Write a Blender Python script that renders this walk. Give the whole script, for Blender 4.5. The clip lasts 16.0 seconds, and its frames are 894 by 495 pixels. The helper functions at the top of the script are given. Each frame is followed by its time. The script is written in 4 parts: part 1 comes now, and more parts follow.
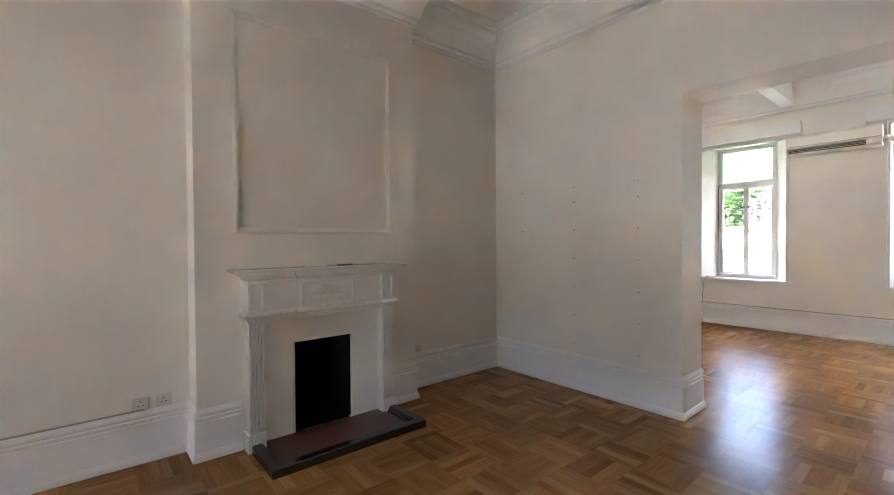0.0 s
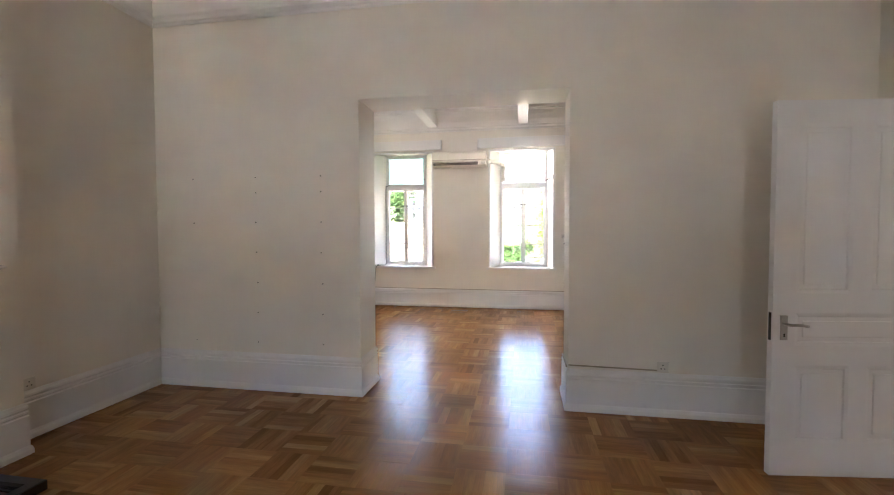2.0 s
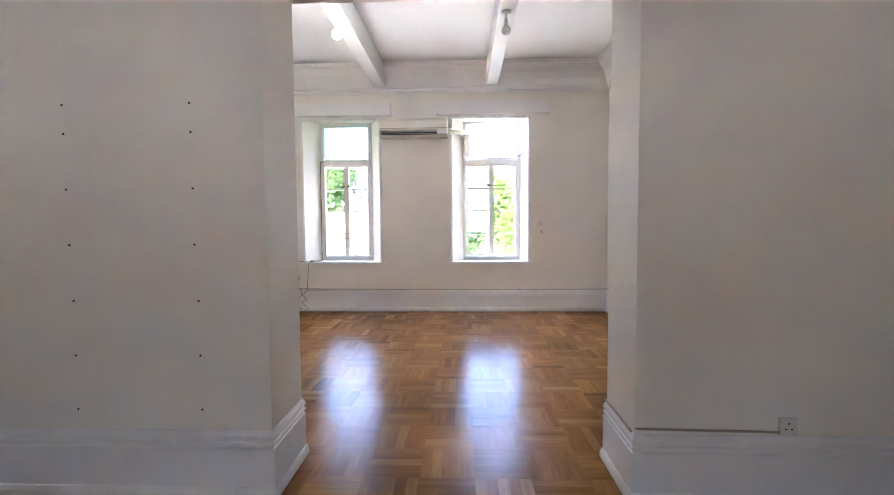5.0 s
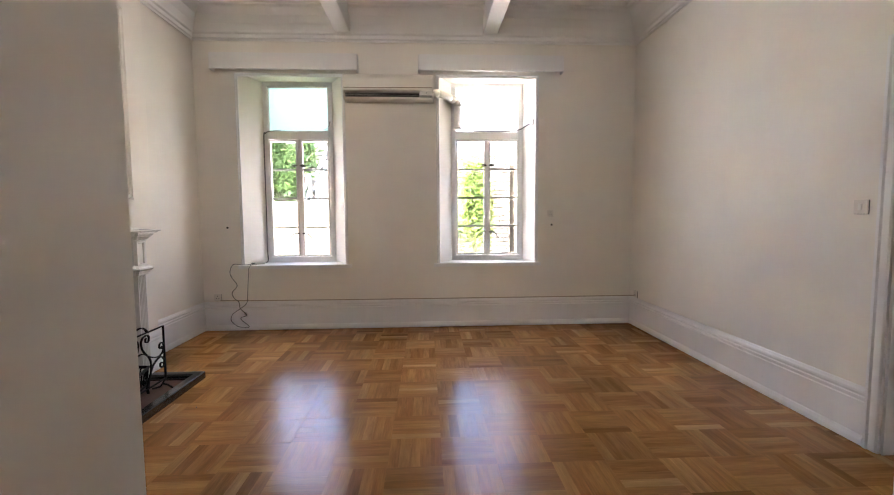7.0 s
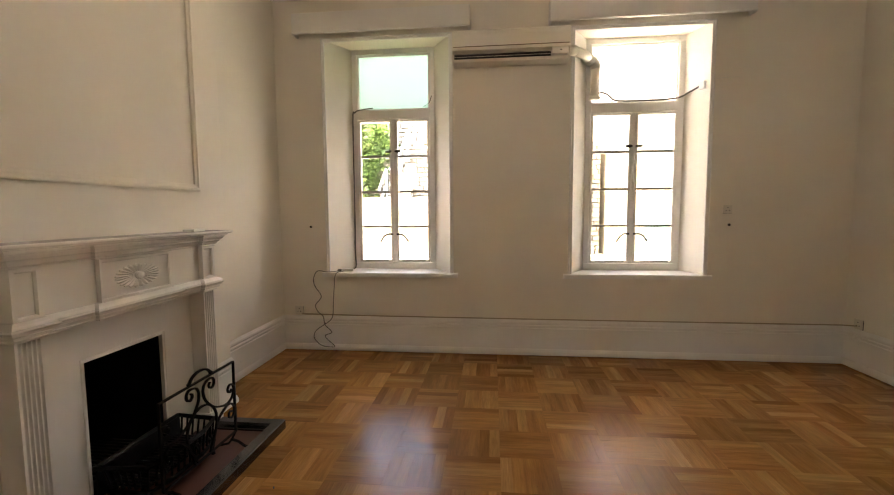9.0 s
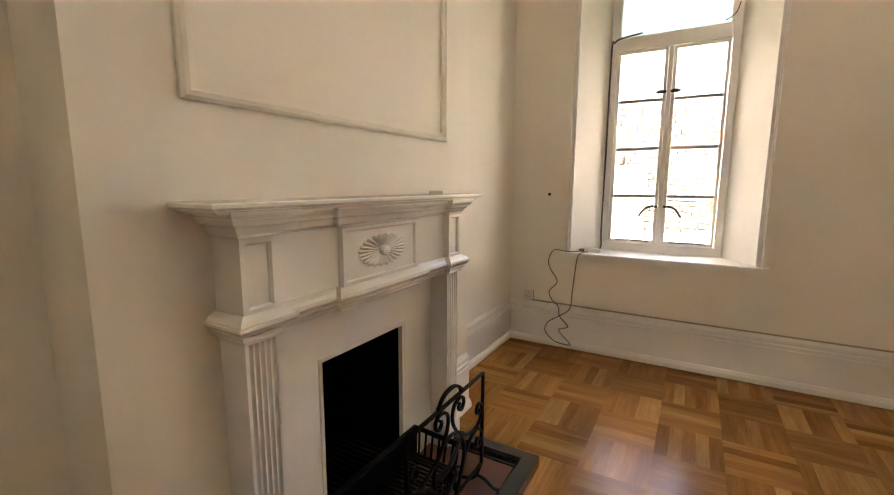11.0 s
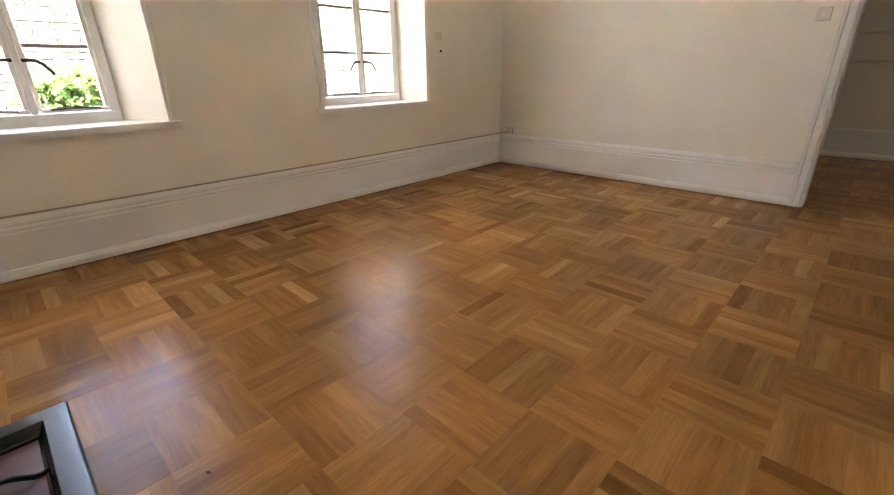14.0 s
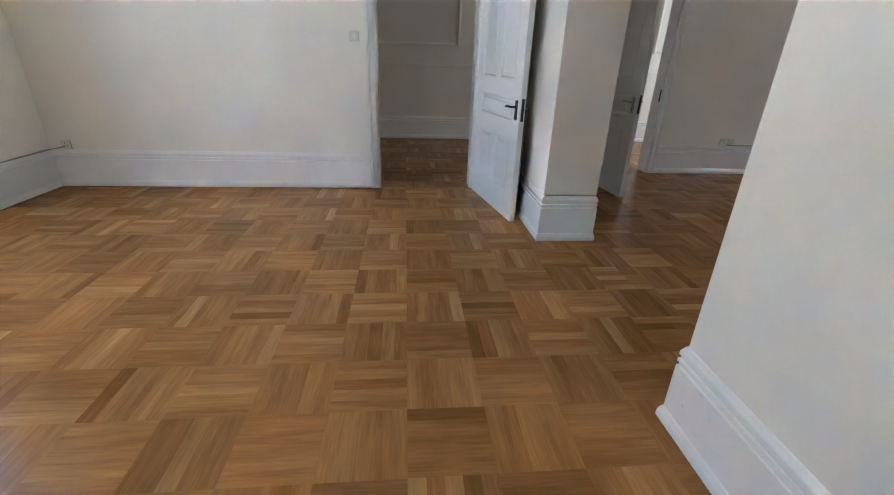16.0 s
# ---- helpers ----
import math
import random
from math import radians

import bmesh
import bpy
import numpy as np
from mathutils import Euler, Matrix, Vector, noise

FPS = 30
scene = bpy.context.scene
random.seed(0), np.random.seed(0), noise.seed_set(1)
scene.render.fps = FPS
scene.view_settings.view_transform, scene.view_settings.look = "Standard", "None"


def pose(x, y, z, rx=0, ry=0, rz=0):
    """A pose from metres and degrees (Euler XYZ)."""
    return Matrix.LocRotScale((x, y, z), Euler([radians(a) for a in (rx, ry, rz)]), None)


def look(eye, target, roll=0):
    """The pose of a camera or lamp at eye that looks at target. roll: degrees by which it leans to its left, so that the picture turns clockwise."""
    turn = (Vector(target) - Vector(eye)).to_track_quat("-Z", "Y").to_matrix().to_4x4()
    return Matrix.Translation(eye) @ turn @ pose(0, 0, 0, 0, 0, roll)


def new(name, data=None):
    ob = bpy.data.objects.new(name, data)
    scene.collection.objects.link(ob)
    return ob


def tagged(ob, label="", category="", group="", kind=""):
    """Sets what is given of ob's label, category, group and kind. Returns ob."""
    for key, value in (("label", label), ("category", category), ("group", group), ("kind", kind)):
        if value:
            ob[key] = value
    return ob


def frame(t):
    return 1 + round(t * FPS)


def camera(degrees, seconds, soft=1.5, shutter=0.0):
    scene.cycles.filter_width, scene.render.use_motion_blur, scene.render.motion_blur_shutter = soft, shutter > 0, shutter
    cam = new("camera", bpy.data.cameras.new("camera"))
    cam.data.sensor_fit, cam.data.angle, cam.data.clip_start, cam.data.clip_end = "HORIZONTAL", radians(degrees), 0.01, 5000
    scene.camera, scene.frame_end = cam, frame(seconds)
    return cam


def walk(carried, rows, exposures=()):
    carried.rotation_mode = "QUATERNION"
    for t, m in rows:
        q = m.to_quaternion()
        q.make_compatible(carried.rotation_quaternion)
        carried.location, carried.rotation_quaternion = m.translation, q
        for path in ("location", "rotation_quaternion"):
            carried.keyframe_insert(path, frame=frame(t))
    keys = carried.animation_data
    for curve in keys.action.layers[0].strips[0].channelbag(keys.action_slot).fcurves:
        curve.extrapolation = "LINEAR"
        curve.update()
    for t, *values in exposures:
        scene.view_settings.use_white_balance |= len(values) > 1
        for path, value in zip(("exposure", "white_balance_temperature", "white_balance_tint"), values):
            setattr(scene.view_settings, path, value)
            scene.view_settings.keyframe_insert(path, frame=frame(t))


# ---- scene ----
cam = camera(91.8, 16.0, 1.1)
PATH = [
    (0, (0.254, 0.298, 1.485), (1.538, 1.831, 1.456), -0.4),
    (0.5, (0.245, 0.328, 1.524), (1.927, 1.409, 1.471), -0.2),
    (1, (0.268, 0.328, 1.51), (2.132, 1.049, 1.45), -0.1),
    (1.5, (0.282, 0.321, 1.499), (2.221, 0.807, 1.436), -0.2),
    (2, (0.293, 0.333, 1.496), (2.262, 0.676, 1.425), -0.1),
    (2.5, (0.294, 0.348, 1.495), (2.271, 0.636, 1.413), -0.2),
    (3, (0.301, 0.354, 1.495), (2.282, 0.619, 1.403), -0.3),
    (3.5, (0.759, 0.496, 1.481), (2.749, 0.646, 1.351), -0.3),
    (4, (1.126, 0.575, 1.487), (3.117, 0.706, 1.356), -0.3),
    (4.2, (1.266, 0.624, 1.473), (3.258, 0.748, 1.348), -0.3),
    (6.5, (3.042, 1.033, 1.342), (5.037, 0.973, 1.215), -0.5),
    (7, (3.415, 1.123, 1.395), (5.407, 1.029, 1.248), -0.4),
    (7.5, (3.753, 1.254, 1.412), (5.744, 1.137, 1.256), -0.3),
    (8, (4.043, 1.385, 1.407), (6.031, 1.25, 1.243), -0.3),
    (8.5, (4.344, 1.515, 1.429), (6.337, 1.492, 1.263), -0.4),
    (9, (4.579, 1.713, 1.404), (6.561, 1.92, 1.242), -0.4),
    (9.5, (4.749, 1.936, 1.41), (6.676, 2.447, 1.25), -0.2),
    (10, (4.972, 2.121, 1.399), (6.77, 2.983, 1.244), -0.3),
    (10.2, (5.041, 2.201, 1.409), (6.793, 3.149, 1.239), 0.0),
    (12.3, (5.581, 2.812, 1.153), (7.344, 3.536, 0.545), -0.2),
    (12.5, (5.582, 2.836, 1.137), (7.409, 3.355, 0.511), -0.6),
    (13, (5.532, 2.9, 1.091), (7.412, 2.751, 0.428), -1.0),
    (13.5, (5.459, 2.993, 1.064), (7.141, 2.172, 0.359), -0.7),
    (14, (5.435, 3.005, 1.078), (6.72, 1.67, 0.326), -0.9),
    (14.5, (5.426, 3.04, 1.084), (6.158, 1.346, 0.314), -0.0),
    (15, (5.402, 3.047, 1.138), (5.65, 1.232, 0.335), 1.1),
    (15.5, (5.395, 3.009, 1.204), (5.337, 1.183, 0.39), 1.8),
    (16, (5.428, 2.987, 1.297), (5.243, 1.169, 0.485), 2.0),
]
EXPOSURES = [
    (0, 6.05, 5500, 12), (1, 6.0, 5900, 13), (2.5, 6.0, 5550, 14), (4, 6.0, 5350, 15), (6.5, 5.6, 5250, 20), (7, 5.4, 5900, 17), (8, 5.1, 7100, 15), (9, 4.9, 7500, 15), (10, 5.1, 7500, 15), (12, 5.55, 7300, 14), (13, 5.6, 7400, 14), (13.5, 5.75, 6800, 13), (14, 5.65, 6600, 12), (15, 6.0, 5450, 9), (15.5, 5.85, 5350, 8), (16, 5.85, 5100, 7),
]
walk(cam, [(t, look(eye, target, roll)) for t, eye, target, roll in PATH], EXPOSURES)

# ---- light: hazy sky, high sun along the facade ----
world = bpy.data.worlds.new("sky")
scene.world = world
world.use_nodes = True
wn = world.node_tree.nodes
sky = wn.new("ShaderNodeTexSky")
sky.sky_type = "NISHITA"
sky.sun_disc = False
sky.sun_elevation = radians(58)
sky.sun_rotation = radians(-3)
sky.dust_density = 6.0
sky.ozone_density = 0.4
wn["Background"].inputs["Strength"].default_value = 0.15
world.node_tree.links.new(sky.outputs["Color"], wn["Background"].inputs["Color"])
sun_data = bpy.data.lights.new("sun", "SUN")
sun_data.energy, sun_data.angle, sun_data.color = 2.6, radians(8), (1.0, 0.97, 0.92)
sun = new("sun", sun_data)
sun.matrix_world = look((-0.3, 6.0, 10), (0, 0, 0))


def unseen_opening_light(name, at, to, width, height, watts, colour):
    """Area lamp that stands in for daylight at an unseen, assumed opening."""
    data = bpy.data.lights.new(name, "AREA")
    data.shape, data.size, data.size_y, data.energy, data.color = "RECTANGLE", width, height, watts, colour
    lamp = new(name, data)
    lamp.matrix_world = look(at, to)
    return lamp


# added lamps in assumed rear windows, tuned warm to light the first room
unseen_opening_light("unseen_opening_light", (-2.76, 2.65, 1.35), (0, 2.65, 0.1), 0.28, 1.1, 0.24, (1.0, 0.9, 0.74))
unseen_opening_light("unseen_opening_light", (-2.76, 0.35, 1.35), (0, 0.35, 0.1), 0.28, 1.1, 0.24, (1.0, 0.9, 0.74))
# hall lamp: placement assumed, stands in for a light source out of view
unseen_opening_light("unseen_opening_light", (-0.42, -3.4, 1.5), (2, -3.4, 1.5), 1.1, 2.1, 0.7, (1.0, 0.97, 0.9))


# ---- materials ----
def material(name):
    m = bpy.data.materials.new(name)
    m.use_nodes = True
    t = m.node_tree
    return m, t.nodes, t.links, t.nodes["Principled BSDF"]


def noise_node(n, l, vector, scale, detail=4.0, rough=0.55):
    t = n.new("ShaderNodeTexNoise")
    t.inputs["Scale"].default_value = scale
    t.inputs["Detail"].default_value = detail
    t.inputs["Roughness"].default_value = rough
    if vector is not None:
        l.new(vector, t.inputs["Vector"])
    return t


def ramp_node(n, l, fac, stops):
    r = n.new("ShaderNodeValToRGB")
    els = r.color_ramp.elements
    els[0].position, els[0].color = stops[0][0], (*stops[0][1], 1)
    els[1].position, els[1].color = stops[-1][0], (*stops[-1][1], 1)
    for p, c in stops[1:-1]:
        e = els.new(p)
        e.color = (*c, 1)
    l.new(fac, r.inputs["Fac"])
    return r


def mix_node(n, l, fac, a, b, blend="MIX"):
    m = n.new("ShaderNodeMix")
    m.data_type, m.blend_type = "RGBA", blend
    for sock, v in ((m.inputs[0], fac), (m.inputs[6], a), (m.inputs[7], b)):
        if isinstance(v, (int, float)):
            sock.default_value = v
        elif isinstance(v, tuple):
            sock.default_value = (*v, 1)
        else:
            l.new(v, sock)
    return m.outputs[2]


def bump_node(n, l, bsdf, height, strength, distance):
    b = n.new("ShaderNodeBump")
    b.inputs["Strength"].default_value, b.inputs["Distance"].default_value = strength, distance
    l.new(height, b.inputs["Height"])
    l.new(b.outputs["Normal"], bsdf.inputs["Normal"])


def painted(name, colour, rough, grain=60.0, relief=0.15, stain=0.06, metal=0.0, spec=0.5):
    """Paint over a surface: large uneven patches, fine grain, brushed relief."""
    m, n, l, b = material(name)
    co = n.new("ShaderNodeTexCoord").outputs["Object"]
    big = noise_node(n, l, co, 1.3, 5)
    fine = noise_node(n, l, co, grain, 6)
    dark = tuple(c * (1 - stain * 2) for c in colour)
    base = ramp_node(n, l, big.outputs["Fac"], [(0.3, dark), (0.62, colour)])
    c = mix_node(n, l, 0.12, base.outputs["Color"], fine.outputs["Color"], "SOFT_LIGHT")
    l.new(c, b.inputs["Base Color"])
    r = n.new("ShaderNodeMapRange")
    r.inputs["To Min"].default_value, r.inputs["To Max"].default_value = max(rough - 0.08, 0.03), min(rough + 0.1, 1)
    l.new(fine.outputs["Fac"], r.inputs["Value"])
    l.new(r.outputs["Result"], b.inputs["Roughness"])
    b.inputs["Metallic"].default_value = metal
    b.inputs["Specular IOR Level"].default_value = spec
    bump_node(n, l, b, fine.outputs["Fac"], relief, 0.004)
    return m


M_WALL = painted("cream_wall_paint", (0.84, 0.79, 0.70), 0.6, 35, 0.12, 0.03)
M_CEIL = painted("ceiling_paint", (0.85, 0.83, 0.79), 0.8, 40, 0.1, 0.02)
M_TRIM = painted("white_gloss_paint", (0.82, 0.80, 0.77), 0.3, 25, 0.06, 0.02)
M_MANTEL = painted("mantel_paint", (0.84, 0.81, 0.76), 0.2, 30, 0.07, 0.03)
M_DOOR = painted("door_paint", (0.84, 0.83, 0.82), 0.35, 25, 0.06, 0.02)
M_SOOT = painted("sooted_firebrick", (0.006, 0.006, 0.006), 0.95, 20, 0.6, 0.2, spec=0.1)
M_IRON = painted("black_iron", (0.004, 0.004, 0.004), 0.5, 90, 0.3, 0.2, spec=0.2)
M_SLATE = painted("black_painted_kerb", (0.012, 0.013, 0.014), 0.22, 18, 0.05, 0.3, spec=1.0)
M_TILE = painted("red_brown_hearth_tile", (0.12, 0.042, 0.027), 0.4, 60, 0.15, 0.15)
M_PLASTIC = painted("white_plastic", (0.78, 0.76, 0.7), 0.35, 20, 0.02, 0.01)
M_AC = painted("aged_ivory_plastic", (0.82, 0.78, 0.68), 0.4, 20, 0.02, 0.02)
M_SOCKET = painted("aged_white_plastic", (0.72, 0.68, 0.6), 0.35, 20, 0.02, 0.04)
M_DARK = painted("dark_slot", (0.02, 0.02, 0.02), 0.6, 20, 0.02, 0.1)
M_STEEL = painted("brushed_steel", (0.5, 0.48, 0.45), 0.3, 120, 0.05, 0.05, 1.0)
M_BRONZE = painted("dark_bronze", (0.03, 0.024, 0.02), 0.4, 120, 0.05, 0.1, 0.2)
M_CABLE = painted("grey_cable", (0.12, 0.11, 0.1), 0.5, 20, 0.02, 0.1)
M_SUB = painted("dark_subfloor", (0.03, 0.018, 0.01), 0.8, 30, 0.1, 0.1)
M_RENDER = painted("pale_render", (0.37, 0.31, 0.215), 0.85, 12, 0.3, 0.1)
M_PAVE = painted("pale_paving", (0.6, 0.56, 0.47), 0.85, 15, 0.3, 0.12)
M_ROOF = painted("grey_roof", (0.25, 0.24, 0.23), 0.8, 12, 0.3, 0.12)
M_RAIL = painted("pale_blue_rail", (0.36, 0.43, 0.5), 0.5, 50, 0.1, 0.1)
M_GREEN = painted("green_door_paint", (0.18, 0.34, 0.28), 0.5, 50, 0.1, 0.1)
M_SLOT = painted("brown_trim", (0.16, 0.09, 0.04), 0.5, 20, 0.02, 0.05)
M_WIRE = painted("beige_cable", (0.42, 0.36, 0.27), 0.5, 30, 0.02, 0.1)
M_BROWN = painted("dark_brown_wood", (0.03, 0.018, 0.012), 0.5, 40, 0.1, 0.2)


def wood(name, island):
    """Oiled parquet: each strip its own tone, grain along u."""
    m, n, l, b = material(name)
    if island:
        rnd = n.new("ShaderNodeNewGeometry").outputs["Random Per Island"]
    else:
        rnd = n.new("ShaderNodeObjectInfo").outputs["Random"]
    uv = n.new("ShaderNodeTexCoord").outputs["UV"]
    off = n.new("ShaderNodeVectorMath")
    off.operation = "SCALE"
    off.inputs[0].default_value = (37.0, 91.0, 13.0)
    l.new(rnd, off.inputs["Scale"])
    add = n.new("ShaderNodeVectorMath")
    l.new(uv, add.inputs[0])
    l.new(off.outputs[0], add.inputs[1])
    mp = n.new("ShaderNodeMapping")
    mp.inputs["Scale"].default_value = (5.0, 90.0, 1.0)
    l.new(add.outputs[0], mp.inputs["Vector"])
    grain = noise_node(n, l, mp.outputs[0], 1.6, 8, 0.65)
    mp2 = n.new("ShaderNodeMapping")
    mp2.inputs["Scale"].default_value = (2.0, 16.0, 1.0)
    l.new(add.outputs[0], mp2.inputs["Vector"])
    figure = noise_node(n, l, mp2.outputs[0], 1.5, 3)
    tone = ramp_node(n, l, rnd, TONES)
    c = mix_node(n, l, 0.45, tone.outputs["Color"], ramp_node(n, l, grain.outputs["Fac"], [(0.3, (0.3, 0.3, 0.3)), (0.7, (0.66, 0.66, 0.66))]).outputs["Color"], "OVERLAY")
    c = mix_node(n, l, 0.5, c, ramp_node(n, l, figure.outputs["Fac"], [(0.3, (0.3, 0.28, 0.26)), (0.7, (0.68, 0.66, 0.62))]).outputs["Color"], "OVERLAY")
    # each square of strips was cut from one board, so it leans lighter or darker as a whole
    if island:
        tile = n.new("ShaderNodeUVMap")
        tile.uv_map = "tone"
        tile_out = tile.outputs["UV"]
    else:
        tile_out = n.new("ShaderNodeObjectInfo").outputs["Color"]
    parts_of = n.new("ShaderNodeSeparateXYZ")
    l.new(tile_out, parts_of.inputs[0])
    scale = n.new("ShaderNodeMapRange")
    scale.inputs["To Min"].default_value, scale.inputs["To Max"].default_value = 0.8, 1.15
    l.new(parts_of.outputs["X"], scale.inputs["Value"])
    # traffic and old polish: broad patches across many squares
    place = n.new("ShaderNodeNewGeometry").outputs["Position"]
    wear = noise_node(n, l, place, 0.9, 5, 0.6)
    worn = n.new("ShaderNodeMapRange")
    worn.inputs["From Min"].default_value, worn.inputs["From Max"].default_value = 0.3, 0.7
    worn.inputs["To Min"].default_value, worn.inputs["To Max"].default_value = 0.82, 1.12
    l.new(wear.outputs["Fac"], worn.inputs["Value"])
    both = n.new("ShaderNodeMath")
    both.operation = "MULTIPLY"
    l.new(scale.outputs["Result"], both.inputs[0])
    l.new(worn.outputs["Result"], both.inputs[1])
    vm = n.new("ShaderNodeVectorMath")
    vm.operation = "SCALE"
    l.new(c, vm.inputs[0])
    l.new(both.outputs[0], vm.inputs["Scale"])
    l.new(vm.outputs[0], b.inputs["Base Color"])
    r = n.new("ShaderNodeMapRange")
    r.inputs["To Min"].default_value, r.inputs["To Max"].default_value = 0.2, 0.29
    l.new(figure.outputs["Fac"], r.inputs["Value"])
    l.new(r.outputs["Result"], b.inputs["Roughness"])
    b.inputs["Specular IOR Level"].default_value = 0.125
    bump_node(n, l, b, grain.outputs["Fac"], 0.12, 0.002)
    return m


TONES = [(0.0, (0.235, 0.1, 0.028)), (0.1, (0.31, 0.14, 0.04)), (0.5, (0.345, 0.162, 0.048)), (0.88, (0.385, 0.188, 0.058)), (1.0, (0.47, 0.25, 0.088))]
M_STRIP = wood("parquet_wood", False)
M_STRIPS = wood("parquet_wood_joined", True)


def glass(name, colour, rough):
    m, n, l, b = material(name)
    b.inputs["Base Color"].default_value = (*colour, 1)
    b.inputs["Transmission Weight"].default_value = 1.0
    b.inputs["Roughness"].default_value = rough
    b.inputs["IOR"].default_value = 1.45
    return m


M_GLASS = glass("window_glass", (0.78, 0.81, 0.8), 0.0)
M_FROST = glass("frosted_glass", (0.105, 0.145, 0.1), 0.5)
M_FROST_W = glass("frosted_clear_glass", (0.97, 0.98, 0.98), 0.5)


# ---- mesh helpers ----
def box(bm, x0, x1, y0, y1, z0, z1, bevel=0.0):
    made = bmesh.ops.create_cube(bm, size=1.0, matrix=Matrix.Translation(((x0 + x1) / 2, (y0 + y1) / 2, (z0 + z1) / 2)) @ Matrix.Diagonal((abs(x1 - x0), abs(y1 - y0), abs(z1 - z0), 1)))
    if bevel:
        edges = {e for v in made["verts"] for e in v.link_edges}
        bmesh.ops.bevel(bm, geom=list(edges), offset=bevel, segments=2, affect="EDGES", profile=0.5)
    return bm


def boxed(x0, x1, y0, y1, z0, z1, bevel=0.0):
    return box(bmesh.new(), x0, x1, y0, y1, z0, z1, bevel)


def tube(bm, points, radius, sides=8, closed=False):
    """A round bar along points."""
    pts = [Vector(p) for p in points]
    rings, up = [], None
    count = len(pts)
    for i, p in enumerate(pts):
        if closed:
            d = pts[(i + 1) % count] - pts[i - 1]
        else:
            d = pts[min(i + 1, count - 1)] - pts[max(i - 1, 0)]
        d.normalize()
        if up is None:
            up = Vector((0, 0, 1)) if abs(d.z) < 0.9 else Vector((1, 0, 0))
        side = d.cross(up).normalized()
        up = side.cross(d).normalized()
        rings.append([bm.verts.new(p + radius * (math.cos(a) * side + math.sin(a) * up)) for a in (2 * math.pi * k / sides for k in range(sides))])
    pairs = list(zip(rings, rings[1:])) + ([(rings[-1], rings[0])] if closed else [])
    for a, b in pairs:
        for k in range(sides):
            bm.faces.new((a[k], a[(k + 1) % sides], b[(k + 1) % sides], b[k]))
    if not closed:
        bm.faces.new(rings[0])
        bm.faces.new(rings[-1])
    return bm


def sweep(bm, profile, path, closed=False, m=None):
    """A moulding: profile points (out, up) carried along path points (x, y); out is to the right of the way."""
    count, rings = len(path), []
    for i in range(count):
        normals = []
        for a, b in ((i - 1, i), (i, i + 1)):
            if not closed and (a < 0 or b >= count):
                continue
            p, q = path[a % count], path[b % count]
            dx, dy = q[0] - p[0], q[1] - p[1]
            s = math.hypot(dx, dy)
            normals.append((dy / s, -dx / s))
        if len(normals) == 1:
            nx, ny = normals[0]
        else:
            (ax, ay), (bx, by) = normals
            k = 1 + ax * bx + ay * by
            nx, ny = (ax + bx) / k, (ay + by) / k
        ring = []
        for o, h in profile:
            v = Vector((path[i][0] + nx * o, path[i][1] + ny * o, h))
            ring.append(bm.verts.new(m @ v if m else v))
        rings.append(ring)
    k = len(profile)
    pairs = list(zip(rings, rings[1:])) + ([(rings[-1], rings[0])] if closed else [])
    for a, b in pairs:
        for j in range(k):
            bm.faces.new((a[j], b[j], b[(j + 1) % k], a[(j + 1) % k]))
    if not closed:
        bm.faces.new(rings[0])
        bm.faces.new(rings[-1])
    return bm


def lathe(bm, profile, m=None, sides=20):
    """Turned shape: profile points (radius, height)."""
    rings = []
    for r, h in profile:
        rings.append([bm.verts.new((m or Matrix()) @ Vector((r * math.cos(a), r * math.sin(a), h))) for a in (2 * math.pi * k / sides for k in range(sides))])
    for a, b in zip(rings, rings[1:]):
        for k in range(sides):
            bm.faces.new((a[k], a[(k + 1) % sides], b[(k + 1) % sides], b[k]))
    bm.faces.new(rings[0])
    bm.faces.new(rings[-1])
    return bm


def finish(name, bm, mat, smooth=False):
    bmesh.ops.recalc_face_normals(bm, faces=bm.faces)
    mesh = bpy.data.meshes.new(name)
    bm.to_mesh(mesh)
    bm.free()
    mesh.materials.append(mat)
    if smooth:
        for p in mesh.polygons:
            p.use_smooth = True
    return new(name, mesh)


def part(name, bm, mat, parent, label="", smooth=False):
    ob = finish(name, bm, mat, smooth)
    ob.parent = parent
    if label:
        ob["label"] = label
    return ob


def thing(name, m, label, category, group=""):
    ob = new(name)
    ob.empty_display_size = 0.1
    ob.matrix_world = m
    return tagged(ob, label, category, group)


def structure(name, bm, mat, label, category, smooth=False):
    return tagged(finish(name, bm, mat, smooth), label, category, kind="structure")


